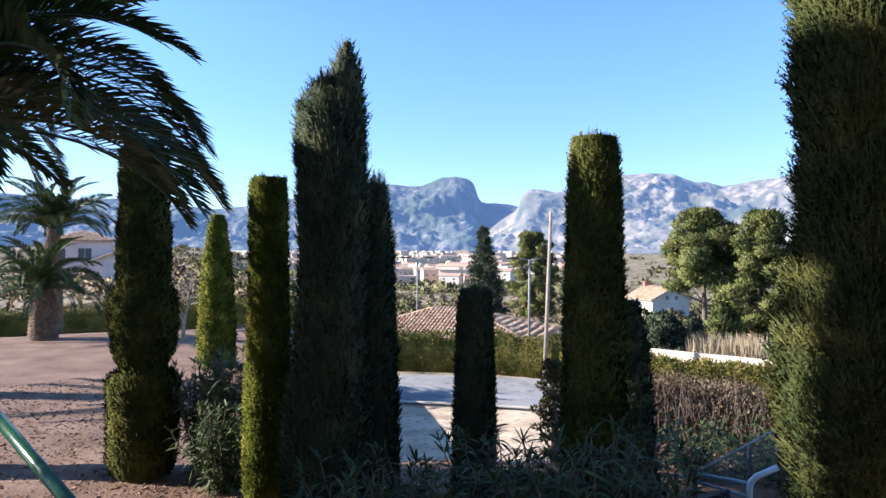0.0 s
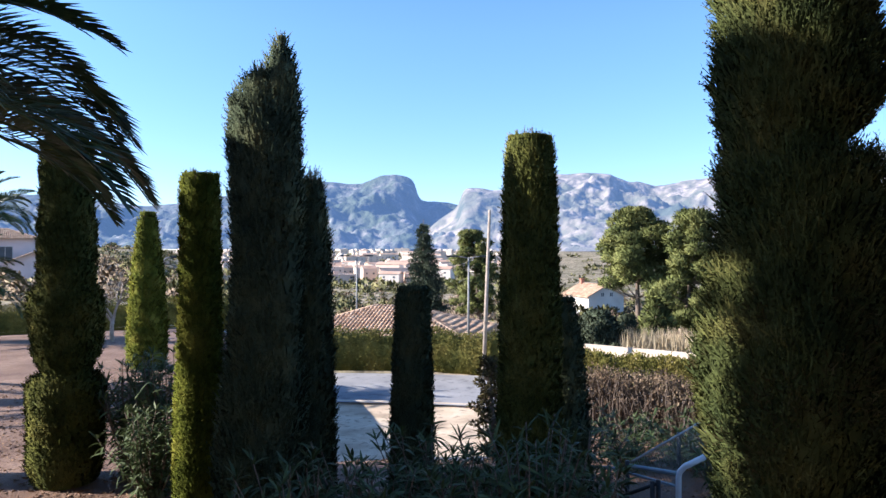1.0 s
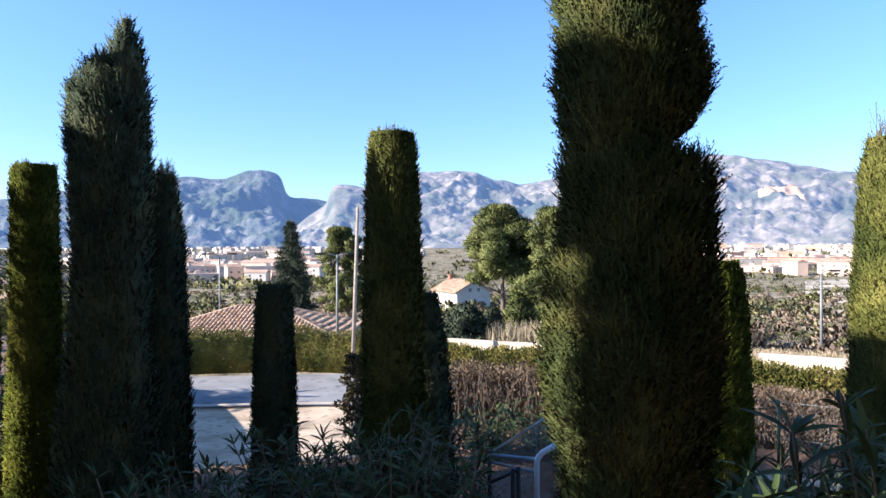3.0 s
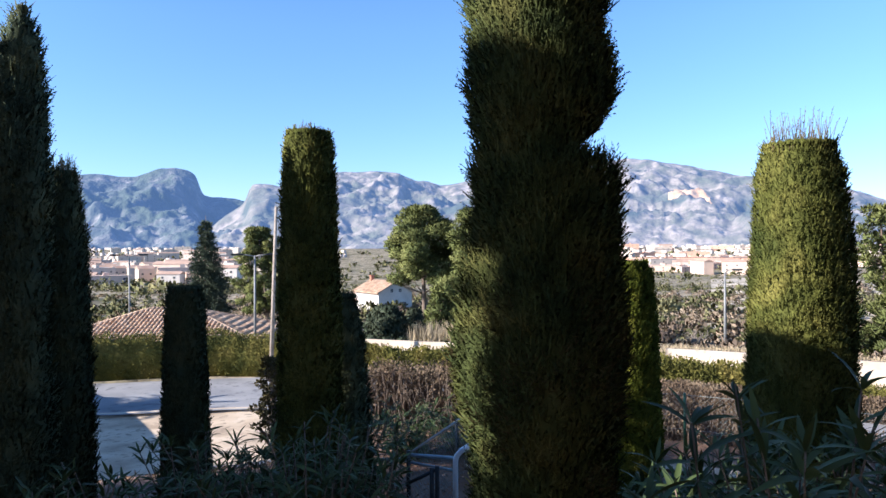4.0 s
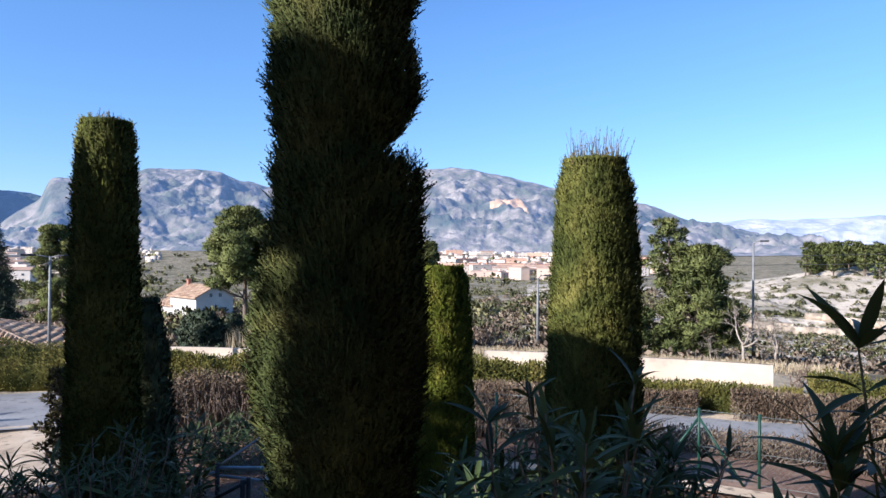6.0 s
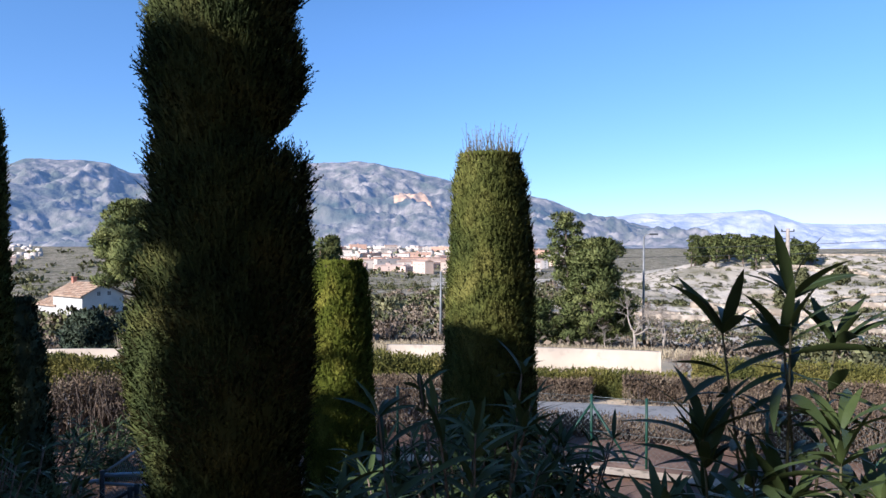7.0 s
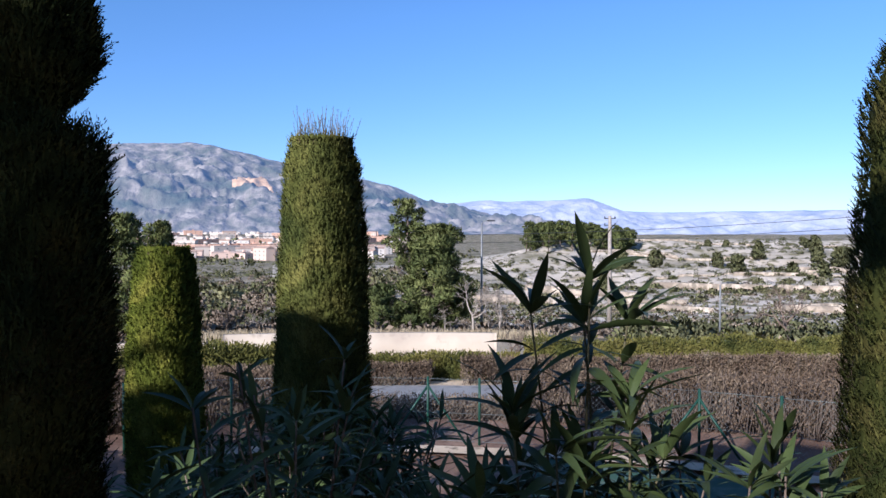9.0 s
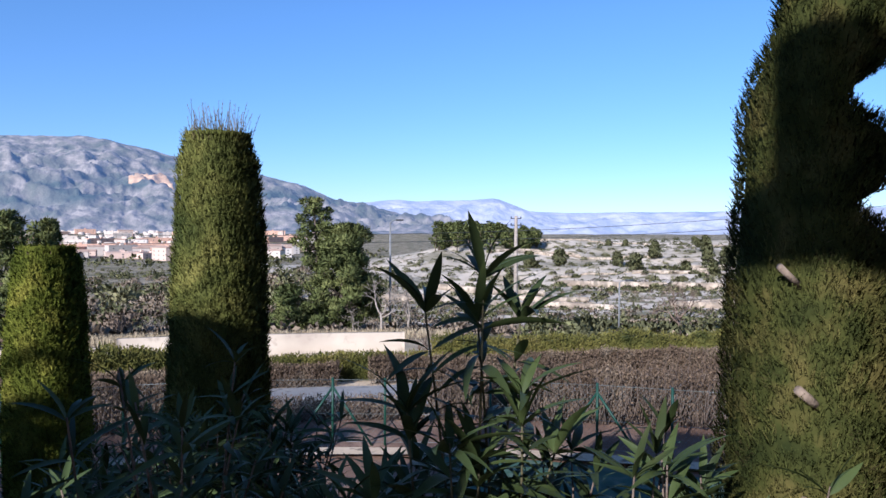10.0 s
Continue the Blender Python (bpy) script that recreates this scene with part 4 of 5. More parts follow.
M["palm_bark"] = material("palm_bark", [(0.3, (0.07, 0.045, 0.028)), (0.7, (0.20, 0.135, 0.085))], scale=9, bump=1.0, bump_scale=14)
x, y, z = placed(-42, 5.3)
palm(x, y, z, 3.15, 0.27, 44, 2.5, "large feather palm with arching dark green fronds", 1, ((20, 2, 10), (24, 3, -8), (12, 3, 5), (33, 2, 0), (28, 1, 0), (4, 2, 0)), low=4)
x, y, z = placed(-29.9, 24.0)
palm(x, y, z, 1.6, 0.37, 40, 2.0, "short feather palm with a stout trunk on gravel", 2, low=5)
x, y, z = placed(-29.3, 29.0)
palm(x, y, z, 4.0, 0.3, 40, 2.5, "feather palm rising behind a shorter one", 3, low=4)
# mostly out of view, made tall and dense to shade the drum cypress
x, y, z = placed(-40.2, 10.9)
palm(x, y, z, 5.3, 0.28, 48, 2.8, "feather palm with drooping dark fronds beside the gravel", 4)


# palm added out of view so that its shadow falls on the gravel
x, y, z = placed(-41.5, 17.0)
palm(x, y, z, 3.4, 0.3, 30, 2.3, "unseen feather palm added to stripe the gravel with shade", 5)


# ---- broad trees, pines, firs ----
def tree_parts(ob, trunk_pts, trunk_r, clumps, mat, leaf, per, seed, squash=0.7, limb=0.35):
    r = np.random.default_rng(seed)
    pieces = [tube_arrays(trunk_pts, trunk_r, 8)]
    tp = np.asarray(trunk_pts, float)
    for c, cr in clumps:
        k = int(np.argmin(np.abs(tp[:, 2] - (c[2] - limb * np.hypot(c[0], c[1])))))
        a = tp[k]
        t = np.linspace(0, 1, 5)[:, None]
        mid = a + (c - a) * t + np.array([0, 0, -0.08]) * np.sin(t * 3.14) * np.linalg.norm(c - a)
        pieces.append(tube_arrays(mid, np.linspace(trunk_r[k] * 0.45, 0.012, 5), 5))
    V, F = merged(pieces)
    np_part("trunk", V, F, M["bark"], ob, smooth=True)
    base, way, outs = [], [], []
    for c, cr in clumps:
        n = int(per * max(0.3, (cr / 0.6) ** 2))
        d = unit(r.normal(size=(n, 3)))
        rr = cr * r.uniform(0.25, 1.0, n) ** 0.5
        p = d * rr[:, None] * np.array([1, 1, squash])
        p = p * (1 + 0.35 * smooth_noise(d + c, 2.5, seed))[:, None]
        base.append(c + p)
        outs.append(d + np.array([0, 0, 0.35]) + unit(c - tp.mean(0)) * 0.5)
        way.append(d + np.array([0, 0, 0.6]) + r.normal(size=(n, 3)) * 0.5)
    base, way = np.concatenate(base), np.concatenate(way)
    v, t = sprays(base, way, leaf[0] * r.uniform(0.6, 1.5, len(base)), leaf[1] * r.uniform(0.6, 1.5, len(base)))
    outs = np.concatenate(outs)
    t, nn = turned_out(v, t, outs + r.normal(size=outs.shape) * 0.3)
    np_part("crown", v, t, mat, ob, normals=nn)


def pine(az, dist, top_z, width, label, seed=1, base=None, low=0.25, per=620, mat="pine", leaf=(0.20, 0.055), clumps=26, taper=0.5, category="pine", name="pine_tree", group="pines"):
    r = np.random.default_rng(seed)
    x, y, z = placed(az, dist)
    h = top_z - z
    ob = thing(name, x, y, z, label, category, group)
    k = np.linspace(0, 1, 8)
    lean = r.normal(size=2) * 0.06 * h
    tp = np.stack([lean[0] * k ** 2, lean[1] * k ** 2, k * h * 0.92 - 0.2], -1)
    cl = []
    clumps = int(clumps * 2.4)
    for i in range(clumps):
        f = low + (1 - low) * (i + r.uniform()) / clumps
        wide = width / 2 * (np.sin(np.pi * np.clip((f - low) / (1.02 - low), 0, 1) ** taper) ** 0.6 * 0.85 + 0.1)
        a = i * 2.4 + r.normal() * 0.4
        rad = wide * r.uniform(0.3, 0.95)
        cr = width * r.uniform(0.075, 0.15)
        cl.append((np.array([lean[0] * f + rad * math.cos(a), lean[1] * f + rad * math.sin(a), min(f * h, h - cr * 0.6)]), cr))
    tree_parts(ob, tp, np.linspace(0.035 * h * 0.55 + 0.05, 0.03, 8), cl, M[mat], leaf, per, seed, 0.5)
    return ob


pine(20.7, 46, 5.5, 5.4, "tall spreading pine with a dark umbrella crown", 31, low=0.45, clumps=34)
pine(24.4, 44, 5.2, 4.6, "tall spreading pine with sunlit olive-green crown", 32, low=0.18, clumps=40)
pine(27.5, 42, 4.6, 3.6, "tall spreading pine with sunlit olive-green crown", 33, low=0.1, clumps=30)
pine(22.4, 50, 1.6, 2.6, "bushy pine at the foot of taller ones", 44, low=0.2, clumps=18)
pine(29.5, 46, 4.8, 4.2, "tall spreading pine with sunlit olive-green crown", 45, low=0.2, clumps=30)
pine(22.0, 38, 0.6, 2.4, "young bushy pine at the foot of taller ones", 34, low=0.2, clumps=16)
pine(8.0, 62, 4.6, 5.2, "dark pine behind the utility poles", 35, low=0.25, clumps=30)
pine(54.7, 42, 4.7, 2.9, "tall open pine with a dark layered crown", 36, low=0.50, clumps=16)
pine(56.5, 41, 3.2, 4.7, "broad dark pine beyond the boundary wall", 37, low=0.06, clumps=44)
pine(52.2, 40, -0.3, 2.6, "small dark pine beyond the boundary wall", 38, low=0.05, clumps=18)
pine(35.4, 40, 3.3, 3.0, "dark round-topped pine beyond the boundary wall", 39, low=0.4, clumps=18)
pine(33.0, 38, 3.6, 3.0, "dark round-topped pine beyond the boundary wall", 40, low=0.1, clumps=24)
pine(17.8, 34, -0.15, 2.7, "round dark evergreen bush beside the wall", 41, low=0.1, clumps=26, per=600, leaf=(0.14, 0.06), mat="fir", category="bush", name="bush", group="bushes")
pine(19.8, 36, -0.5, 1.6, "round dark evergreen bush beside the wall", 42, low=0.1, clumps=14, per=500, leaf=(0.14, 0.06), mat="fir", category="bush", name="bush", group="bushes")


def fir(az, dist, top_z, width, label, seed=1):
    r = np.random.default_rng(seed)
    x, y, z = placed(az, dist)
    h = top_z - z
    ob = thing("fir_tree", x, y, z, label, "fir")
    v, q, c = tube_arrays([(0, 0, -0.2), (0, 0, h * 0.5), (0, 0, h)], [0.16, 0.09, 0.01], 8)
    np_part("trunk", v, [q, c], M["bark"], ob, smooth=True)
    base, way = [], []
    tiers = 24
    for i in range(tiers):
        f = 0.08 + 0.9 * i / tiers
        rad = width / 2 * (1 - f) ** 0.85 + 0.08
        nb = int(7 + 9 * (1 - f))
        for b in range(nb):
            a = r.uniform(0, 2 * np.pi)
            L = rad * r.uniform(0.7, 1.12)
            n = int(40 + 90 * L)
            t = r.uniform(0.1, 1, n)
            p = np.stack([np.cos(a) * t * L, np.sin(a) * t * L, f * h + r.normal() * 0.04 - 0.25 * L * t ** 2 + 0.12 * L * t ** 4], -1)
            p += r.normal(size=p.shape) * 0.05 * (1 + L)
            base.append(p)
            way.append(np.array([np.cos(a), np.sin(a), 0.1]) + r.normal(size=p.shape) * 0.6)
    base, way = np.concatenate(base), np.concatenate(way)
    v, t = sprays(base, way, 0.2 * r.uniform(0.6, 1.4, len(base)), 0.06 * np.ones(len(base)))
    np_part("crown", v, t, M["fir"], ob)


fir(3.35, 52, 5.1, 4.6, "grey-green conical fir behind the tiled house", 51)


def bare_tree(az, dist, height, label, seed=1, mat="pale_bark", wide=0.6):
    r = np.random.default_rng(seed)
    x, y, z = placed(az, dist)
    ob = thing("bare_tree", x, y, z, label, "tree", "bare winter trees")
    out = []
    def grow(p, d, L, rad, depth):
        t = np.linspace(0, 1, 4)[:, None]
        e = p + d * L
        out.append(tube_arrays(p + (e - p) * t + np.sin(t * 3.1) * r.normal(size=3) * 0.06 * L, np.linspace(rad, rad * 0.62, 4), 5 if depth < 2 else 3))
        if depth < 5:
            for _ in range(3 if depth else 4):
                nd = unit(d + r.normal(size=3) * wide + np.array([0, 0, 0.12]))
                grow(p + (e - p) * r.uniform(0.65, 1.0), nd, L * r.uniform(0.58, 0.8), rad * 0.58, depth + 1)
    grow(np.array([0, 0, -0.1]), np.array([0.03, 0.02, 1.0]), height * 0.30, 0.035 * height * 0.7, 0)
    V, F = merged(out)
    np_part("trunk", V, F, M[mat], ob)


M["pale_bark"] = material("pale_bark", [(0.3, (0.22, 0.18, 0.14)), (0.7, (0.40, 0.34, 0.28))], scale=6, bump=0.3)
M["brown_bark"] = material("brown_bark", [(0.3, (0.13, 0.09, 0.065)), (0.7, (0.26, 0.19, 0.14))], scale=6, bump=0.3)
bare_tree(-20.4, 22, 2.9, "small bare pale-barked tree beside the lane", 61)
bare_tree(59.8, 38, 4.0, "bare grey tree beyond the boundary wall", 62)
bare_tree(62.2, 38, 3.6, "bare grey tree beyond the boundary wall", 63)
bare_tree(83.5, 45, 4.6, "bare brownish tree among scrub", 64, "brown_bark")
bare_tree(63.5, 24.6, 2.2, "bare shrub leaning on the boundary wall", 65, "brown_bark", 0.8)
for i, (az, d, h) in enumerate(((-1.5, 42, 3.4), (0.5, 44, 3.2), (5.6, 43, 3.4), (6.6, 46, 3.6), (10.5, 42, 3.2), (-3.2, 45, 3.0), (11.8, 44, 3.0), (40, 44, 2.2), (42.5, 46, 2.2), (44.5, 43, 2.0), (57.5, 40, 2.2), (20.5, 36, 2.0), (22.5, 36, 2.1), (24, 35, 2.0), (25.3, 34, 1.9))):
    bare_tree(az, d, h, "bare winter shrub tree behind the wall", 70 + i, "brown_bark" if i % 2 else "pale_bark", 0.7)
# straw-coloured reeds beside the pines
def reeds(az0, az1, dist, height, n, label, seed):
    r = np.random.default_rng(seed)
    a = r.uniform(az0, az1, n)
    d = dist + r.normal(size=n) * 0.7
    base = np.stack([d * np.sin(np.radians(a)), d * np.cos(np.radians(a)), ground_z(a, d) - 0.05], -1)
    v, t = sprays(base, np.array([0, 0, 1.0]) + r.normal(size=(n, 3)) * 0.18, height * r.uniform(0.5, 1.1, n), 0.03 + 0 * a)
    return tagged(np_part("reed_clump", v, t, M["straw"], kind="stuff"), label, "reeds", kind="stuff")


M["straw"] = material("straw", [(0.3, (0.26, 0.20, 0.12)), (0.7, (0.46, 0.38, 0.25))], scale=1.0, island=0.3, bump=0)
reeds(19.5, 25.0, 34, 1.5, 1400, "straw-coloured dry reeds beside the wall", 81)
reeds(38.0, 46, 34, 0.55, 2000, "dry grass beyond the boundary wall", 82)
reeds(51, 66, 33, 0.5, 2600, "dry grass beyond the boundary wall", 83)
pine(9.3, 9.2, 1.2, 0.62, "sunlit brownish-green shrub beside the track", 46, low=0.05, clumps=22, per=260, leaf=(0.05, 0.02), mat="shrub_brown", category="shrub", name="shrub_bush", group="bushes")
M["olive"] = material("olive", [(0.3, (0.16, 0.18, 0.13)), (0.7, (0.30, 0.31, 0.24))], scale=1.0, island=0.3, bump=0, rough=0.6)
pine(26.2, 31, -0.3, 1.6, "silvery young olive tree beside the wall", 43, low=0.15, clumps=14, per=260, leaf=(0.14, 0.04), mat="olive", category="olive tree", name="olive_tree", group="olives")


# ---- scrub over the slopes, one mass of small shrubs ----
def scrub(name, n, a0, a1, d0, d1, size, mat, label, seed, per=26, power=1.0, rows=False):
    r = np.random.default_rng(seed)
    a = r.uniform(a0, a1, n)
    d = d0 * (d1 / d0) ** (r.uniform(0, 1, n) ** power)
    if rows:
        d = d0 * 1.05 ** np.round(np.log(d / d0) / math.log(1.05))
        pitch = np.degrees(6.0 / d)
        a = np.round(a / pitch) * pitch + r.normal(size=n) * pitch * 0.08
        d = d * (1 + r.normal(size=n) * 0.003 + 0.02 * np.sin(a * 0.7))
    z = ground_z(a, d)
    c = np.stack([d * np.sin(np.radians(a)), d * np.cos(np.radians(a)), z], -1)
    s = size * r.uniform(0.4, 1.3, n) * (1 + d / 450)
    dirs = unit(r.normal(size=(n, per, 3)))
    dirs[..., 2] = np.abs(dirs[..., 2])
    p = c[:, None] + dirs * (s[:, None] * r.uniform(0.5, 1.0, (n, per)))[..., None] * np.array([1, 1, 0.8])
    way = dirs + r.normal(size=dirs.shape) * 0.5
    L = np.repeat(s, per) * r.uniform(0.4, 0.9, n * per) * (26 / per) ** 0.5
    v, t = sprays(p.reshape(-1, 3), way.reshape(-1, 3), L, L * 0.6)
    t, nn = turned_out(v, t, dirs.reshape(-1, 3) + r.normal(size=(n * per, 3)) * 0.3)
    return tagged(np_part(name, v, t, mat, kind="stuff", normals=nn), label, "shrubs", kind="stuff")


M["scrub_green"] = material("scrub_green", [(0.3, (0.07, 0.074, 0.032)), (0.5, (0.13, 0.13, 0.058)), (0.7, (0.21, 0.195, 0.10))], scale=0.05, island=0.35, bump=0, rough=0.8, spec=0.15)
M["scrub_dry"] = material("scrub_dry", [(0.3, (0.15, 0.11, 0.08)), (0.7, (0.30, 0.24, 0.17))], scale=0.05, island=0.3, bump=0, rough=0.9, spec=0.1)
scrub("scrub", 4200, -34, 60, 60, 900, 0.6, M["scrub_green"], "dark green shrubs dotting the terraced slopes", 91, per=34)
scrub("olive_grove", 1500, 58, 100, 120, 430, 0.75, M["scrub_green"], "rows of small grey-green trees on the terraces", 99, per=60, rows=True)
scrub("scrub", 5200, 44, 100, 60, 520, 0.36, M["scrub_green"], "green and grey shrubs over the pale slope", 92, per=26)
scrub("scrub", 2000, -34, 58, 36, 300, 0.6, M["scrub_dry"], "brown winter scrub on the slopes", 93, per=44)
scrub("scrub", 900, 58, 100, 34, 200, 0.42, M["scrub_dry"], "brown winter scrub below the pale slope", 88, per=50)
scrub("scrub", 170, 72, 100, 31, 60, 0.75, M["scrub_green"], "dense green shrubs beyond the hedge", 94, per=160)
scrub("scrub", 420, -30, 58, 75, 420, 1.7, M["scrub_green"], "dark trees and tall bushes among the fields", 96, per=150)
scrub("scrub", 500, -30, 58, 60, 260, 1.3, M["scrub_dry"], "bare brown thickets among the fields", 97, per=150)
scrub("scrub", 200, -14, 14, 400, 1100, 2.4, M["scrub_green"], "dark trees in front of the town", 98, per=40)
scrub("scrub", 600, -30, 60, 700, 1900, 1.8, M["scrub_green"], "distant trees between the fields and the town", 95, per=18)

# ---- pines standing in a row on the far ridge ----
r0 = np.random.default_rng(5)
for i in range(56):
    az = 63.9 + i * 0.15 + r0.normal() * 0.06
    d = 405 + r0.normal() * 32
    pine(az, d, (9.6 if i < 37 else 6.2) + r0.normal() * 0.8, 6.6, "umbrella pine in a row on the far ridge", 300 + i, low=0.22, clumps=12, per=30, leaf=(0.9, 0.45), group="pines on the ridge")
for i in range(34):
    az, d, h = 70 + 28 * r0.uniform(0, 1) ** 0.7, r0.uniform(190, 420), r0.uniform(2.5, 7)
    pine(az, d, float(ground_z(az, d)) + h, h * 0.9, "dark round tree on the terraced slope", 230 + i, low=0.1, clumps=12, per=60, leaf=(0.8, 0.4), group="trees on the slope", mat="scrub_green", category="tree", name="tree")

# ---- dry stone terrace walls on the slope ----
M["dry_stone"] = material("dry_stone", [(0.35, (0.24, 0.19, 0.14)), (0.5, (0.40, 0.32, 0.235)), (0.65, (0.52, 0.43, 0.325))], scale=0.5, detail=8, spots=(1.2, 0.5, 0.6, (0.22, 0.18, 0.13)), bump=0.6, bump_scale=3)
r0 = np.random.default_rng(77)
for i in range(34):
    a, d = r0.uniform(54, 92), 95 * 4.3 ** r0.uniform(0, 1)
    w = r0.uniform(4, 13) * (1.2 if d > 200 else 0.8)
    bend = r0.normal() * 5
    ribbon("terrace_wall", [(a, d + bend), (a + w / 2, d), (a + w, d + bend * 0.6)], r0.uniform(0.5, 1.2), 0.7, M["dry_stone"], "pale dry stone terrace wall on the slope", "wall")

# ---- the town ----
TOWN_WALLS = [(0.58, 0.49, 0.41), (0.62, 0.47, 0.37), (0.62, 0.38, 0.27), (0.64, 0.57, 0.50), (0.66, 0.48, 0.38)]
for i, c in enumerate(TOWN_WALLS):
    M["town%d" % i] = material("town_wall", [(0.3, tuple(v * 0.9 for v in c)), (0.7, c)], scale=0.2, bump=0)
M["town_roof"] = material("town_roof", [(0.3, (0.34, 0.22, 0.16)), (0.7, (0.46, 0.33, 0.25))], scale=0.1, bump=0)
M["pane_dark"] = material("pane_dark", [(0.3, (0.05, 0.06, 0.07)), (0.7, (0.09, 0.10, 0.11))], scale=1.0, bump=0, rough=0.25)


def town_block(w, dp, h, wall, flat):
    """One building: walls with floor bands, a roof, a stair tower; returns its Empty."""
    ob = new("building")
    bm = bmesh.new()
    box(bm, -w / 2, w / 2, -dp / 2, dp / 2, -8, h)
    part("wall", bm, M["town%d" % wall], ob)
    bm = bmesh.new()
    if flat:
        box(bm, -w / 2 - 0.3, w / 2 + 0.3, -dp / 2 - 0.3, dp / 2 + 0.3, h, h + 0.5)
        box(bm, -2, 2.5, -2, 2, h + 0.5, h + 3)
    else:
        vs = [bm.verts.new(p) for p in ((-w / 2 - 0.5, -dp / 2 - 0.5, h), (w / 2 + 0.5, -dp / 2 - 0.5, h), (w / 2 + 0.5, dp / 2 + 0.5, h), (-w / 2 - 0.5, dp / 2 + 0.5, h), (-w / 2 - 0.5, 0, h + dp * 0.2), (w / 2 + 0.5, 0, h + dp * 0.2))]
        for f in ((0, 1, 5, 4), (2, 3, 4, 5), (0, 4, 3), (1, 2, 5), (3, 2, 1, 0)):
            bm.faces.new([vs[k] for k in f])
    part("roof", bm, M["town_roof"] if not flat else M["town%d" % wall], ob)
    floors = max(2, int(h / 4.5))
    n = min(4, max(2, int(w / 11)))
    bm = bmesh.new()
    box(bm, -0.9, 0.9, -0.12, 0.12, -0.8, 0.8)
    first = part("window", bm, M["pane_dark"], ob)
    me = first.data
    for fl in range(floors):
        for k in range(n):
            o = first if fl == 0 and k == 0 else new("window", me)
            o.parent = ob
            o.matrix_basis = pose(-w / 2 + (k + 0.5) * w / n, -dp / 2 - 0.05, 1.8 + fl * (h - 1.0) / floors)
    return ob


r0 = np.random.default_rng(12)
kinds = []
for i in range(14):
    w = r0.uniform(14, 46)
    h = r0.uniform(7, 17)
    kinds.append((w, 13, h, int(r0.choice([0, 0, 1, 3, 3, 4])), i % 3 == 0))
for i in range(4):
    kinds.append((r0.uniform(40, 75), 14, r0.uniform(11, 15), 2, True))
protos = [None] * len(kinds)
spots_list = []
for i in range(62):
    spots_list.append((r0.uniform(-14, 13), 900 + 1150 * r0.uniform(0, 1) ** 0.7, int(r0.integers(14))))
for i in range(100):
    spots_list.append((r0.uniform(-8.5, 5.0), 640 + 620 * r0.uniform(0, 1), int(r0.integers(14))))
for i in range(62):
    spots_list.append((r0.uniform(30, 56), 1150 + 1000 * r0.uniform(0, 1), int(r0.integers(18))))
for i in range(40):
    spots_list.append((r0.uniform(34, 53), 930 + 260 * r0.uniform(0, 1), int(r0.integers(14))))
for i in range(26):
    spots_list.append((r0.uniform(36, 50), 1150 + 200 * r0.uniform(0, 1), int(r0.choice([14, 15, 16, 17]))))
for az, d, k in spots_list:
    x, y = at(az, d)
    m = pose(x, y, gz(x, y), 0, 0, -az + r0.normal() * 22)
    if protos[k] is None:
        protos[k] = town_block(*kinds[k])
        protos[k].matrix_world = m
        tagged(protos[k], "%s town building with rows of small windows" % ("orange" if kinds[k][3] == 2 else "pale cream"), "building", "town buildings")
    else:
        copy_thing(protos[k], m)


# ---- houses ----
def roof_slope(pieces, a, b, c, d, pitch=0.22, rad=0.09):
    """Barrel tiles down a slope: a-b the eave, d-c the upper edge (may be shorter)."""
    a, b, c, d = (np.array(v, float) for v in (a, b, c, d))
    n = max(2, int(np.linalg.norm(b - a) / pitch))
    nrm = unit(np.cross(b - a, (d + c) / 2 - (a + b) / 2))
    if nrm[2] < 0:
        nrm = -nrm
    for i in range(n):
        f = (i + 0.5) / n
        foot = a + (b - a) * f
        up = unit((c + d) / 2 - (a + b) / 2)
        run = np.linalg.norm((c + d) / 2 - (a + b) / 2)
        la, lb = np.dot(d - a, unit(b - a)), np.linalg.norm(b - a) - np.dot(c - a, unit(b - a))
        w = np.linalg.norm(b - a)
        lim = 1.0
        if f * w < la:
            lim = f * w / la
        if (1 - f) * w < lb:
            lim = min(lim, (1 - f) * w / lb)
        if lim < 0.04:
            continue
        rows = max(1, int(run * lim / 0.42))
        for k in range(rows):
            p0 = foot + up * run * lim * k / rows
            p1 = foot + up * (run * lim * (k + 1.12) / rows)
            pieces.append(tube_arrays([p0 + nrm * 0.035, p1 + nrm * 0.005], [rad, rad * 0.82], 6))


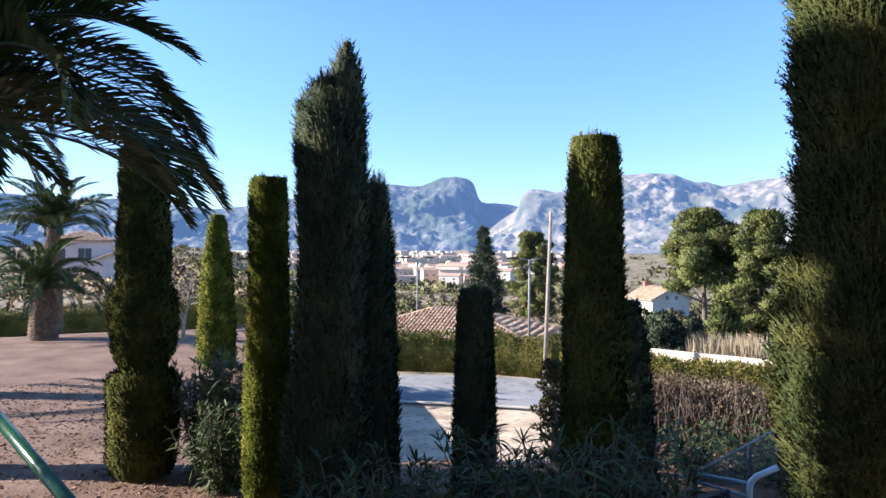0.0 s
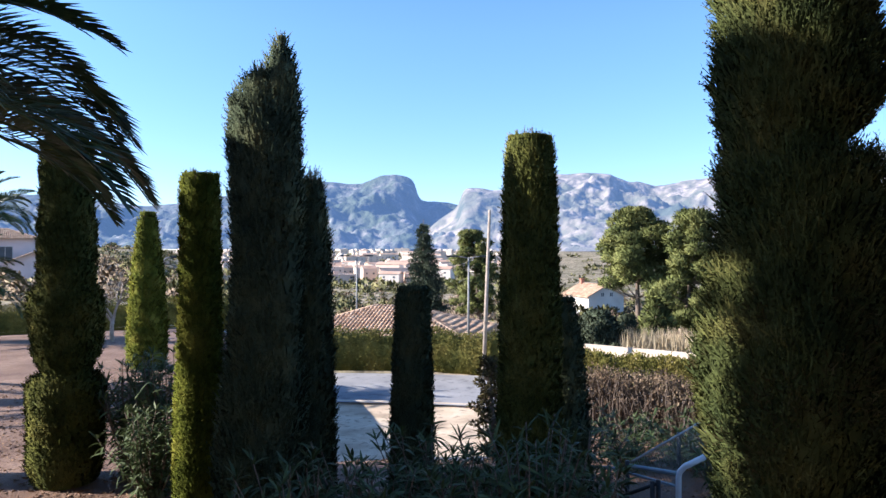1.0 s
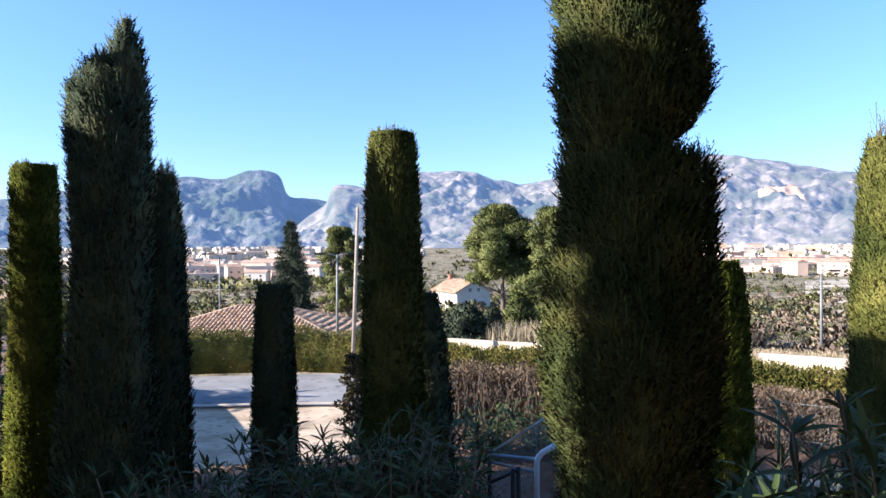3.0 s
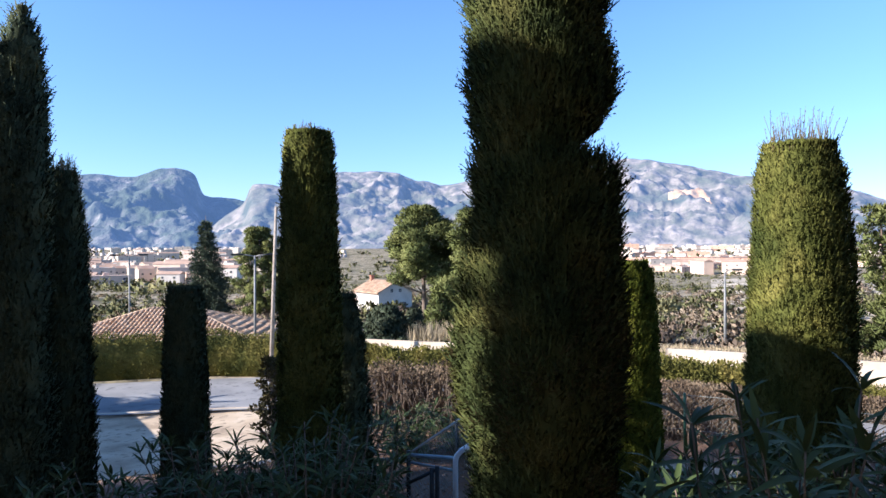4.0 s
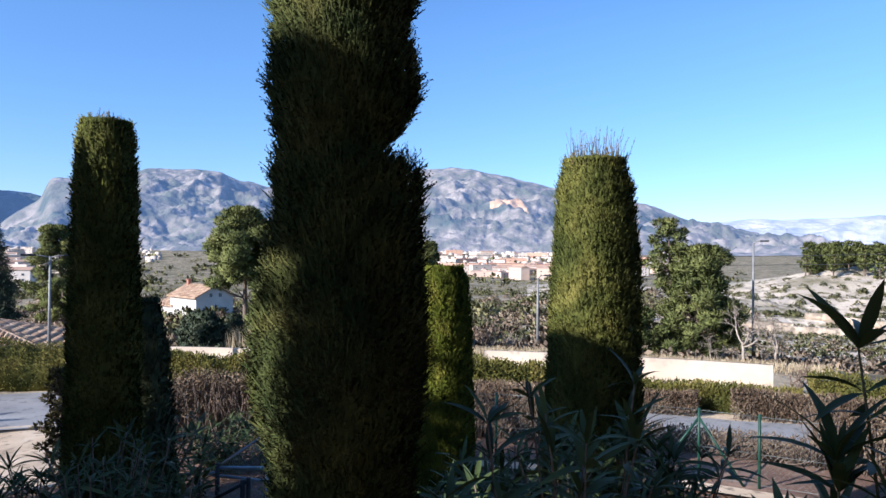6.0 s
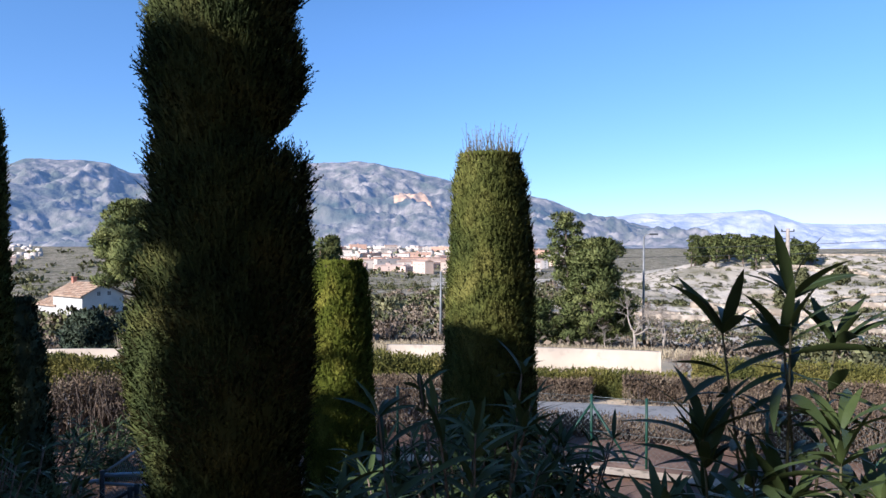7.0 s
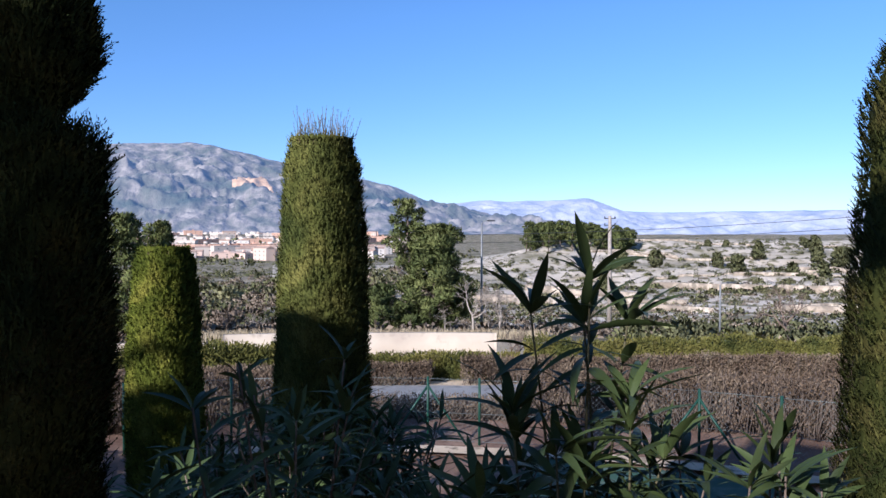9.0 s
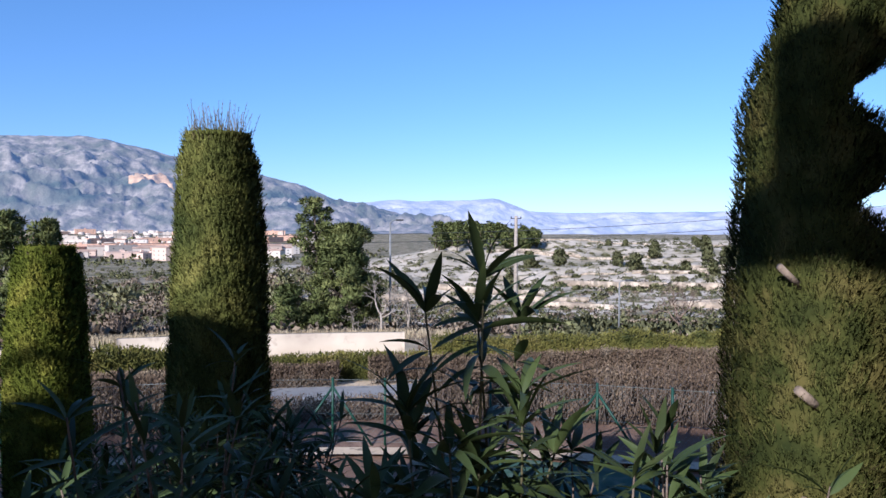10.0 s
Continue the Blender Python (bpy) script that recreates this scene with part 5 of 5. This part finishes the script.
def house(az, dist, w, dp, wall_h, rise, turn, label, base_z=None, hip=True, openings=(), wall_mat="white_wall", chimney=None, eave=0.45):
    x, y, z = placed(az, dist)
    z = z if base_z is None else base_z
    ob = thing("house", x, y, z, label, "house", turn=turn)
    bm = bmesh.new()
    if hip:
        box(bm, -w / 2, w / 2, -dp / 2, dp / 2, -3, wall_h)
    else:
        pr = [(-w / 2, -3), (w / 2, -3), (w / 2, wall_h), (0, wall_h + rise - 0.08), (-w / 2, wall_h)]
        f0 = [bm.verts.new((p[0], -dp / 2, p[1])) for p in pr]
        f1 = [bm.verts.new((p[0], dp / 2, p[1])) for p in pr]
        bm.faces.new(f0)
        bm.faces.new(f1[::-1])
        for i in range(5):
            bm.faces.new([f0[i], f0[(i + 1) % 5], f1[(i + 1) % 5], f1[i]])
    wall = part("wall", bm, M[wall_mat], ob)
    W, D = w / 2 + eave, dp / 2 + eave
    bm = bmesh.new()
    e = 0.0
    if hip:
        L = max(0.3, W - D) if W > D else 0.3
        c = [(-W, -D, wall_h), (W, -D, wall_h), (W, D, wall_h), (-W, D, wall_h), (-L, 0, wall_h + rise), (L, 0, wall_h + rise)]
        slopes = [(0, 1, 5, 4), (2, 3, 4, 5), (3, 0, 4, 4), (1, 2, 5, 5)]
    else:
        drop = rise * eave / (w / 2)
        c = [(-W, -D, wall_h - drop), (W, -D, wall_h - drop), (W, D, wall_h - drop), (-W, D, wall_h - drop), (0, -D, wall_h + rise), (0, D, wall_h + rise)]
        slopes = [(3, 0, 4, 5), (1, 2, 5, 4)]
    top = [bm.verts.new(p) for p in c]
    bot = [bm.verts.new((p[0], p[1], p[2] - 0.12)) for p in c]
    for s in slopes:
        idx = list(dict.fromkeys(s))
        bm.faces.new([top[k] for k in idx])
        bm.faces.new([bot[k] for k in reversed(idx)])
    edges = [(0, 1), (1, 2), (2, 3), (3, 0)] if hip else [(3, 0), (1, 2), (0, 4), (4, 1), (2, 5), (5, 3)]
    for i, j in edges:
        bm.faces.new([top[i], bot[i], bot[j], top[j]])
    roof = part("roof", bm, M["tile"], ob)
    tiles = []
    for s in slopes:
        roof_slope(tiles, *(c[k] for k in s))
    V, F = merged(tiles)
    np_part("roof_tile", V, F, M["tile"], roof, kind="stuff")
    for cx, cz, ow, oh in openings:
        win = new("window")
        win.parent = ob
        win.matrix_basis = pose(cx, -dp / 2, cz)
        bm = bmesh.new()
        box(bm, -ow / 2 - 0.08, ow / 2 + 0.08, -0.05, 0.02, oh / 2, oh / 2 + 0.08)
        box(bm, -ow / 2 - 0.08, ow / 2 + 0.08, -0.05, 0.02, -oh / 2 - 0.08, -oh / 2)
        box(bm, -ow / 2 - 0.08, -ow / 2, -0.05, 0.02, -oh / 2, oh / 2)
        box(bm, ow / 2, ow / 2 + 0.08, -0.05, 0.02, -oh / 2, oh / 2)
        box(bm, -0.03, 0.03, -0.04, 0.0, -oh / 2, oh / 2)
        part("frame", bm, M["white_wall"], win)
        bm = bmesh.new()
        box(bm, -ow / 2, ow / 2, -0.03, -0.012, -oh / 2, oh / 2)
        part("pane", bm, M["pane_dark"], win)
    if chimney:
        bm = bmesh.new()
        cx, cy = chimney
        zt = wall_h + rise
        box(bm, cx - 0.3, cx + 0.3, cy - 0.3, cy + 0.3, zt - 1.2, zt + 0.7, 0.02)
        box(bm, cx - 0.4, cx + 0.4, cy - 0.4, cy + 0.4, zt + 0.7, zt + 0.8, 0.02)
        part("chimney", bm, M["brick_red"], ob)
    return ob


M["brick_red"] = material("brick_red", [(0.3, (0.30, 0.12, 0.08)), (0.7, (0.42, 0.20, 0.13))], scale=5, bump=0.4)
house(0.8, 41, 10.4, 8.4, 3.0, 1.45, -18, "low tiled house with a hipped terracotta roof", base_z=-5.0, openings=((2.4, 1.9, 1.1, 1.0), (3.3, 1.9, 0.7, 1.0)))
house(17.2, 122, 6.4, 9.0, 3.6, 1.7, 10, "small white farmhouse with gabled tile roof", base_z=-8.0, hip=False, openings=((-1.6, 1.0, 0.9, 1.4), (1.6, 1.0, 0.9, 1.4), (-0.7, 3.7, 0.5, 0.6), (0.9, 3.7, 0.5, 0.6)), chimney=(-0.3, 3.8))
house(15.6, 128, 5.0, 6.0, 2.4, 1.0, 10, "low white outbuilding with tiled roof", base_z=-8.6, hip=False)
M["pink_wall"] = material("pink_wall", [(0.3, (0.52, 0.42, 0.40)), (0.7, (0.66, 0.55, 0.52))], scale=0.5, bump=0.2)
house(-27.4, 105, 7.2, 9.0, 5.4, 1.3, 26, "pale pink two-storey house behind the hedge", base_z=-1.2, hip=True, wall_mat="pink_wall", openings=((0.3, 3.6, 1.5, 1.5), (-2.4, 3.6, 1.0, 1.4), (0.3, 0.6, 1.5, 1.5)))
house(-25.6, 98, 5.0, 5.0, 2.6, 1.1, 26, "lean-to annexe with tiled roof beside a pink house", base_z=-1.2, hip=False, wall_mat="pink_wall")


# ---- poles, lamps, cables ----
def pole(az, dist, top_z, radius, label, lean=0.0, arms=None, name="utility_pole", category="pole", mat="metal_grey"):
    x, y, z = placed(az, dist)
    ob = thing(name, x, y, z, label, category, turn=-az)
    h = top_z - z
    v, q, c = tube_arrays([(0, 0, -0.3), (lean * h * 0.5, 0, h * 0.5), (lean * h, 0, h)], [radius * 1.25, radius, radius * 0.75], 10)
    np_part("post", v, [q, c], M[mat], ob, smooth=True)
    if arms == "lamp":
        for s in (-1, 1):
            v, q, c = tube_arrays([(lean * h, 0, h - 0.05), (lean * h + s * 0.35, 0, h + 0.02), (lean * h + s * 0.7, 0, h + 0.05)], [0.03, 0.028, 0.02], 6)
            np_part("arm", v, [q, c], M[mat], ob)
            bm = bmesh.new()
            box(bm, lean * h + s * 0.85 - 0.3, lean * h + s * 0.85 + 0.3, -0.12, 0.12, h, h + 0.1, 0.03)
            part("lamp_head", bm, M["dark_metal"], ob)
    elif arms == "single":
        v, q, c = tube_arrays([(0, 0, h - 0.05), (0.15, 0, h + 0.12), (0.4, 0, h + 0.15)], [0.03, 0.028, 0.02], 6)
        np_part("arm", v, [q, c], M[mat], ob)
        bm = bmesh.new()
        box(bm, 0.35, 0.85, -0.12, 0.12, h + 0.1, h + 0.2, 0.03)
        part("lamp_head", bm, M["dark_metal"], ob)
    elif arms == "insulators":
        for k in range(2):
            bm = bmesh.new()
            box(bm, lean * h - 0.45, lean * h + 0.45, -0.05, 0.05, h - 0.25 - k * 0.55, h - 0.17 - k * 0.55, 0.01)
            part("crossarm", bm, M["dark_metal"], ob)
            for s in (-0.4, 0.0, 0.4):
                bm = bmesh.new()
                bmesh.ops.create_cone(bm, cap_ends=True, segments=8, radius1=0.06, radius2=0.03, depth=0.14, matrix=pose(lean * h + s, 0, h - 0.10 - k * 0.55))
                part("insulator", bm, M["dark_metal"], ob)
    return ob


M["dark_metal"] = material("dark_metal", [(0.3, (0.025, 0.028, 0.03)), (0.7, (0.06, 0.065, 0.07))], scale=8, rough=0.5, metal=0.6, bump=0.1)
pole(8.35, 28.6, 4.35, 0.075, "weathered concrete utility pole leaning slightly", lean=0.035, mat="pale_bark")
pole(7.1, 36, 2.35, 0.06, "slim double-armed street lamp", arms="lamp", name="street_lamp", category="lamp")
pole(-2.1, 50, 2.3, 0.06, "slim double-armed street lamp", arms="lamp", name="street_lamp", category="lamp")
pole(44.3, 40, 1.3, 0.07, "slim grey street lamp beyond the wall", arms="single", name="street_lamp", category="lamp")
pole(60.5, 45, 3.4, 0.07, "slim grey street lamp beyond the wall", arms="single", name="street_lamp", category="lamp")
pole(70.7, 58, 4.2, 0.17, "pale utility pole carrying two cables", arms="insulators", mat="pale_bark")
pole(79.0, 46, -0.4, 0.06, "curved-arm street lamp among scrub", arms="single", name="street_lamp", category="lamp")
pole(-17.0, 34, 2.2, 0.05, "slim curved street lamp beside the lane", arms="single", name="street_lamp", category="lamp")


def cable(points, label, sags, radius=0.022):
    pts = []
    for (a0, d0, z0), (a1, d1, z1) in zip(points[:-1], points[1:]):
        sag = sags[min(len(pts), 1)]
        p0, p1 = np.array([*at(a0, d0), z0]), np.array([*at(a1, d1), z1])
        t = np.linspace(0, 1, 24)[:, None]
        seg = p0 + (p1 - p0) * t
        seg[:, 2] -= (4 * sag * t * (1 - t))[:, 0]
        pts += list(seg if not pts else seg[1:])
    v, q, c = tube_arrays(np.array(pts), np.full(len(pts), radius), 5)
    return tagged(np_part("power_cable", v, [q, c], M["dark_metal"]), label, "cable", "overhead cables")


cable([(20, 75, 3.25), (70.7, 58.2, 2.97), (100, 60, 5.1)], "thin black overhead cable between poles", (0.6, 0.25))
cable([(20, 75, 2.6), (70.7, 58.2, 2.3), (100, 60, 4.2)], "thin black overhead cable between poles", (0.6, 0.25))


# ---- chain-link fence with green posts ----
def wire_panel(p0, p1, h, parent, mat, cell=0.055, wire=0.0009, base=0.05):
    """Diagonal wires both ways between two posts, joined."""
    p0, p1 = np.array(p0, float), np.array(p1, float)
    L = np.linalg.norm(p1 - p0)
    u = (p1 - p0) / L
    n = np.cross(u, [0, 0, 1.0])
    pieces = []
    V, Q = [], []
    k = 0
    for s in np.arange(-h, L, cell * 1.4):
        for up in (1, -1):
            a, b = max(s, 0), min(s + h, L)
            za, zb = (a - s), (b - s)
            if up < 0:
                za, zb = h - za, h - zb
            A, B = p0 + u * a + [0, 0, base + za], p0 + u * b + [0, 0, base + zb]
            d = unit(B - A)
            w = np.cross(d, n) * wire
            o = n * wire * up
            V += [A + w + o, B + w + o, B - w + o, A - w + o, A - o, B - o]
            Q += [[k, k + 1, k + 2, k + 3], [k + 3, k + 2, k + 5, k + 4], [k + 4, k + 5, k + 1, k]]
            k += 6
    return np_part("wire_mesh", np.array(V), np.array(Q), mat, parent, kind="stuff")


M["wire"] = material("wire", [(0.3, (0.16, 0.19, 0.18)), (0.7, (0.26, 0.28, 0.27))], scale=20, rough=0.5, metal=0.5, bump=0)


def chain_fence(line, h, label, braced=()):
    ob = thing("chain_link_fence", 0, 0, 0, label, "fence")
    pts = []
    for az, d in line:
        x, y = at(az, d)
        pts.append(np.array([x, y, gz(x, y)]))
    for i, p in enumerate(pts):
        v, q, c = tube_arrays([p - [0, 0, 0.2], p + [0, 0, h * 0.5], p + [0, 0, h + 0.06]], [0.02] * 3, 8)
        np_part("post", v, [q, c], M["green_paint"], ob, smooth=True)
        if i in braced:
            for nb in (i - 1, i + 1):
                if 0 <= nb < len(pts):
                    u = unit(pts[nb] - p)
                    v, q, c = tube_arrays([p + [0, 0, h * 0.92], p + u * h * 0.62 + [0, 0, 0.0]], [0.018] * 2, 6)
                    np_part("brace", v, [q, c], M["green_paint"], ob, smooth=True)
    for a, b in zip(pts[:-1], pts[1:]):
        wire_panel(a, b, h, ob, M["wire"])
        for z in (0.06, h * 0.5, h + 0.03):
            v, q, c = tube_arrays([a + [0, 0, z], b + [0, 0, z]], [0.003] * 2, 4)
            np_part("line_wire", v, [q, c], M["wire"], ob)
    return ob


chain_fence([(34, 11.0), (41.7, 10.9), (49, 10.8), (57.3, 10.6), (61.5, 10.5), (70, 10.5), (78.4, 10.5), (84.0, 10.5), (92, 10.7), (102, 11)], 0.95, "chain-link fence with green posts and braces", (3, 6))
strip("kerb_court", [(40, 10.45), (61.5, 10.1), (78, 10.1), (102, 10.4)], 0.18, 0.14, M["sand"], "sandy concrete kerb at the fence's foot", "kerb", lift=0.06)
M["court"] = material("court", [(0.3, (0.03, 0.068, 0.046)), (0.7, (0.045, 0.095, 0.066))], scale=2, spots=(4, 0.5, 0.7, (0.10, 0.13, 0.10)), bump=0.2, bump_scale=60)
strip("court", [(66, 9.0), (80, 8.8), (106, 8.8)], 1.4, 1.0, M["court"], "dull green painted court surface with tree shadows", "court", lift=0.03)
strip("kerb_lane", [(-30, 27.2), (-20, 26.2), (-3, 23.55), (8, 22.75), (14, 21.2)], 0.1, 0.12, M["wall_cream"], "pale stone kerb between lane and sandy verge", "kerb", lift=0.12)
# ---- dark iron railing below the terrace ----
def railing():
    ob = thing("metal_railing", 0, 0, 0, "dark iron railing with mesh panels and pale wrapped rails", "railing")

    def spot(a, d, z):
        return np.array([*at(a, d), z])

    def bar(name, a, b, rad, mat, label=""):
        v, q, c = tube_arrays([a, (a + b) / 2, b], [rad] * 3, 8)
        np_part(name, v, [q, c], M[mat], ob, label, smooth=True)

    for a, d, top in ((17.2, 8.1, 0.18), (18.6, 8.0, 0.22), (20.0, 8.0, 0.29), (21.9, 7.9, 0.12), (22.35, 7.9, 0.14), (23.85, 9.5, 0.28), (25.8, 10.4, 0.28)):
        p = spot(a, d, top)
        bar("post", spot(a, d, gz(p[0], p[1]) - 0.1), p, 0.026, "dark_metal")
    bar("top_rail", spot(20.0, 8.0, 0.24), spot(23.7, 8.0, 0.20), 0.022, "blue_rail", "pale wrapped rail")
    bar("top_rail", spot(17.2, 8.1, 0.17), spot(19.8, 8.0, 0.19), 0.018, "blue_rail", "pale wrapped rail")
    bar("mid_rail", spot(19.6, 8.0, 0.17), spot(23.7, 8.0, 0.06), 0.016, "blue_rail", "pale wrapped rail")
    bar("brace", spot(19.75, 7.95, -0.08), spot(22.4, 7.9, 0.11), 0.020, "dark_metal")
    bar("bottom_rail", spot(18.6, 8.0, -0.46), spot(23.7, 8.0, -0.46), 0.016, "dark_metal")
    bar("sloping_rail", spot(20.3, 8.0, 0.28), spot(25.8, 10.4, 0.28), 0.014, "metal_grey")
    wire_panel(spot(18.6, 8.0, -0.55), spot(21.9, 7.9, -0.55), 0.62, ob, M["wire"], 0.05, 0.0022)
    wire_panel(spot(21.9, 7.9, -0.55), spot(23.7, 8.0, -0.55), 0.62, ob, M["wire"], 0.05, 0.0022)
    wire_panel(spot(20.3, 8.0, -0.55), spot(25.8, 10.4, -0.55), 0.80, ob, M["wire"], 0.05, 0.0016)
    p = spot(23.85, 7.9, -0.65)
    v, q, c = tube_arrays([p, p + [0, 0, 0.84], p + [0.015, 0.0, 0.90], p + [0.06, -0.02, 0.96], p + [0.25, -0.09, 1.08]], [0.032] * 5, 10)
    np_part("pipe_end", v, [q, c], M["white_paint"], ob, "white painted tubular rail end", smooth=True)


M["blue_rail"] = material("blue_rail", [(0.3, (0.16, 0.22, 0.27)), (0.7, (0.26, 0.33, 0.38))], scale=8, rough=0.35, metal=0.3, bump=0.1)
M["white_paint"] = material("white_paint", [(0.3, (0.62, 0.66, 0.70)), (0.7, (0.78, 0.80, 0.82))], scale=8, rough=0.35, bump=0.1)
railing()


# ---- green stair rail beside the terrace ----
def stair_rail():
    ob = thing("stair_rail", 0, 0, 0, "green painted stair handrail with wire mesh below", "railing")
    a, b = np.array([-1.72, 2.70, 1.95]), np.array([-1.24, 2.285, 1.80])
    a, b = a - (b - a) * 0.6, b + (b - a) * 0.5
    v, q, c = tube_arrays([a, (a + b) / 2, b], [0.024] * 3, 10)
    np_part("handrail", v, [q, c], M["green_gloss"], ob, smooth=True)
    v, q, c = tube_arrays([a - [0, 0, 0.45], b - [0, 0, 0.45]], [0.018] * 2, 8)
    np_part("lower_rail", v, [q, c], M["green_gloss"], ob, smooth=True)
    for p in (a, b):
        v, q, c = tube_arrays([(p[0], p[1], -0.1), p], [0.022] * 2, 8)
        np_part("post", v, [q, c], M["green_gloss"], ob, smooth=True)


M["green_gloss"] = material("green_gloss", [(0.3, (0.008, 0.045, 0.025)), (0.7, (0.02, 0.08, 0.045))], scale=6, rough=0.25, bump=0.05, spec=0.5)
stair_rail()

# ---- unseen walls added beside and behind the viewer to shade the trees ----
bm = bmesh.new()
# side piers and beams cast shade bands; the wall at the viewer's back cuts skylight
box(bm, -5.8, -5.4, 3.3, 3.7, -0.2, 6.5)
box(bm, -5.8, -5.4, 1.15, 2.40, -0.2, 5.2)
box(bm, -5.8, -5.4, 1.15, 2.50, 5.203, 6.1)
box(bm, -5.8, -5.4, 1.15, 2.30, 6.103, 8.3)
box(bm, -5.8, -5.4, -1.75, -1.35, -0.2, 8.3)
box(bm, -5.79, -5.41, 2.303, 3.297, 6.15, 6.75)
box(bm, -5.79, -5.41, 0.203, 1.147, 7.5, 7.78)
box(bm, -5.79, -5.41, -1.347, 0.2, 7.5, 8.55)
box(bm, -6.8, -6.4, 3.9, 4.85, -0.2, 7.5)
box(bm, -6.8, -6.4, 4.853, 6.75, -0.2, 6.2)
box(bm, -5.0, 9.0, -1.9, -1.4, -0.2, 8.6)
blockers = tagged(part("wall_house", bm, M["wall_cream"]), "unseen plain walls, piers and beams added to shade the garden", "wall", kind="structure")


# ---- dead leaves on the gravel ----
def litter(n, a0, a1, d0, d1, label, seed):
    r = np.random.default_rng(seed)
    a = r.uniform(a0, a1, n)
    d = r.uniform(d0, d1, n)
    base = np.stack([d * np.sin(np.radians(a)), d * np.cos(np.radians(a)), ground_z(a, d) + 0.015], -1)
    way = r.normal(size=(n, 3)) * np.array([1, 1, 0.15])
    v, t = sprays(base, way, r.uniform(0.03, 0.09, n), r.uniform(0.012, 0.03, n))
    return tagged(np_part("leaf_litter", v, t, M["dead_leaf"], kind="stuff"), label, "leaf litter", kind="stuff")


M["dead_leaf"] = material("dead_leaf", [(0.3, (0.10, 0.055, 0.03)), (0.7, (0.30, 0.19, 0.11))], scale=3, island=0.5, bump=0)
litter(9000, -36, -9, 4.5, 16, "scattered brown dead leaves on the gravel", 301)
litter(5000, -9, 30, 3.5, 12, "scattered brown dead leaves under the bushes", 302)
litter(3500, 30, 100, 2.5, 9, "scattered brown dead leaves under the bushes", 303)

M["field"] = material("field", [(0.3, (0.10, 0.15, 0.03)), (0.7, (0.20, 0.24, 0.06))], scale=0.4, spots=(1.2, 0.5, 0.65, (0.22, 0.19, 0.10)), bump=0.5, bump_scale=4)
strip("field", [(-14.5, 78), (-7.5, 74)], 18, 22, M["field"], "small green sown field beyond the hedge", "field", lift=0.15, across=20)


# ---- small houses scattered over the far slopes ----
def far_houses(n, seed):
    r = np.random.default_rng(seed)
    V, Q = [], []
    for i in range(n):
        az = r.uniform(-16, 14) if i % 2 else r.uniform(26, 50)
        d = r.uniform(1500, 2380)
        x, y = at(az, d)
        z = gz(x, y)
        w, dp, h, a = r.uniform(7, 18), r.uniform(6, 10), r.uniform(4, 8), r.uniform(0, 3.1)
        c, s = math.cos(a), math.sin(a)
        k = len(V)
        for zz in (-3, h):
            for px, py in ((-w / 2, -dp / 2), (w / 2, -dp / 2), (w / 2, dp / 2), (-w / 2, dp / 2)):
                V.append((x + px * c - py * s, y + px * s + py * c, z + zz))
        for f in ((0, 1, 5, 4), (1, 2, 6, 5), (2, 3, 7, 6), (3, 0, 4, 7), (4, 5, 6, 7)):
            Q.append([k + j for j in f])
    ob = np_part("far_houses", np.array(V), np.array(Q), M["town0"], kind="stuff")
    return tagged(ob, "pale houses scattered over the far slopes", "houses", kind="stuff")


far_houses(900, 401)


# ---- sawn branch ends on the large cypress ----
M["sawn_wood"] = material("sawn_wood", [(0.3, (0.16, 0.12, 0.09)), (0.7, (0.30, 0.23, 0.17))], scale=20, bump=0.4)
big_cypress = [o for o in scene.objects if o.get("label", "").startswith("large cypress column")][0]
for a, d, zz, rad in ((94.4, 4.06, 1.91, 0.022), (93.2, 4.06, 2.49, 0.016), (94.8, 4.06, 1.39, 0.02)):
    x, y = at(a, d)
    px, py = x - big_cypress.location.x, y - big_cypress.location.y
    v, q, c = tube_arrays([(px + 0.10, py - 0.05, zz - 0.16 - big_cypress.location.z), (px - 0.01, py + 0.04, zz - 0.06 - big_cypress.location.z)], [rad * 1.15, rad], 8)
    np_part("branch_stub", v, [q, c], M["sawn_wood"], big_cypress, "pale sawn branch end")
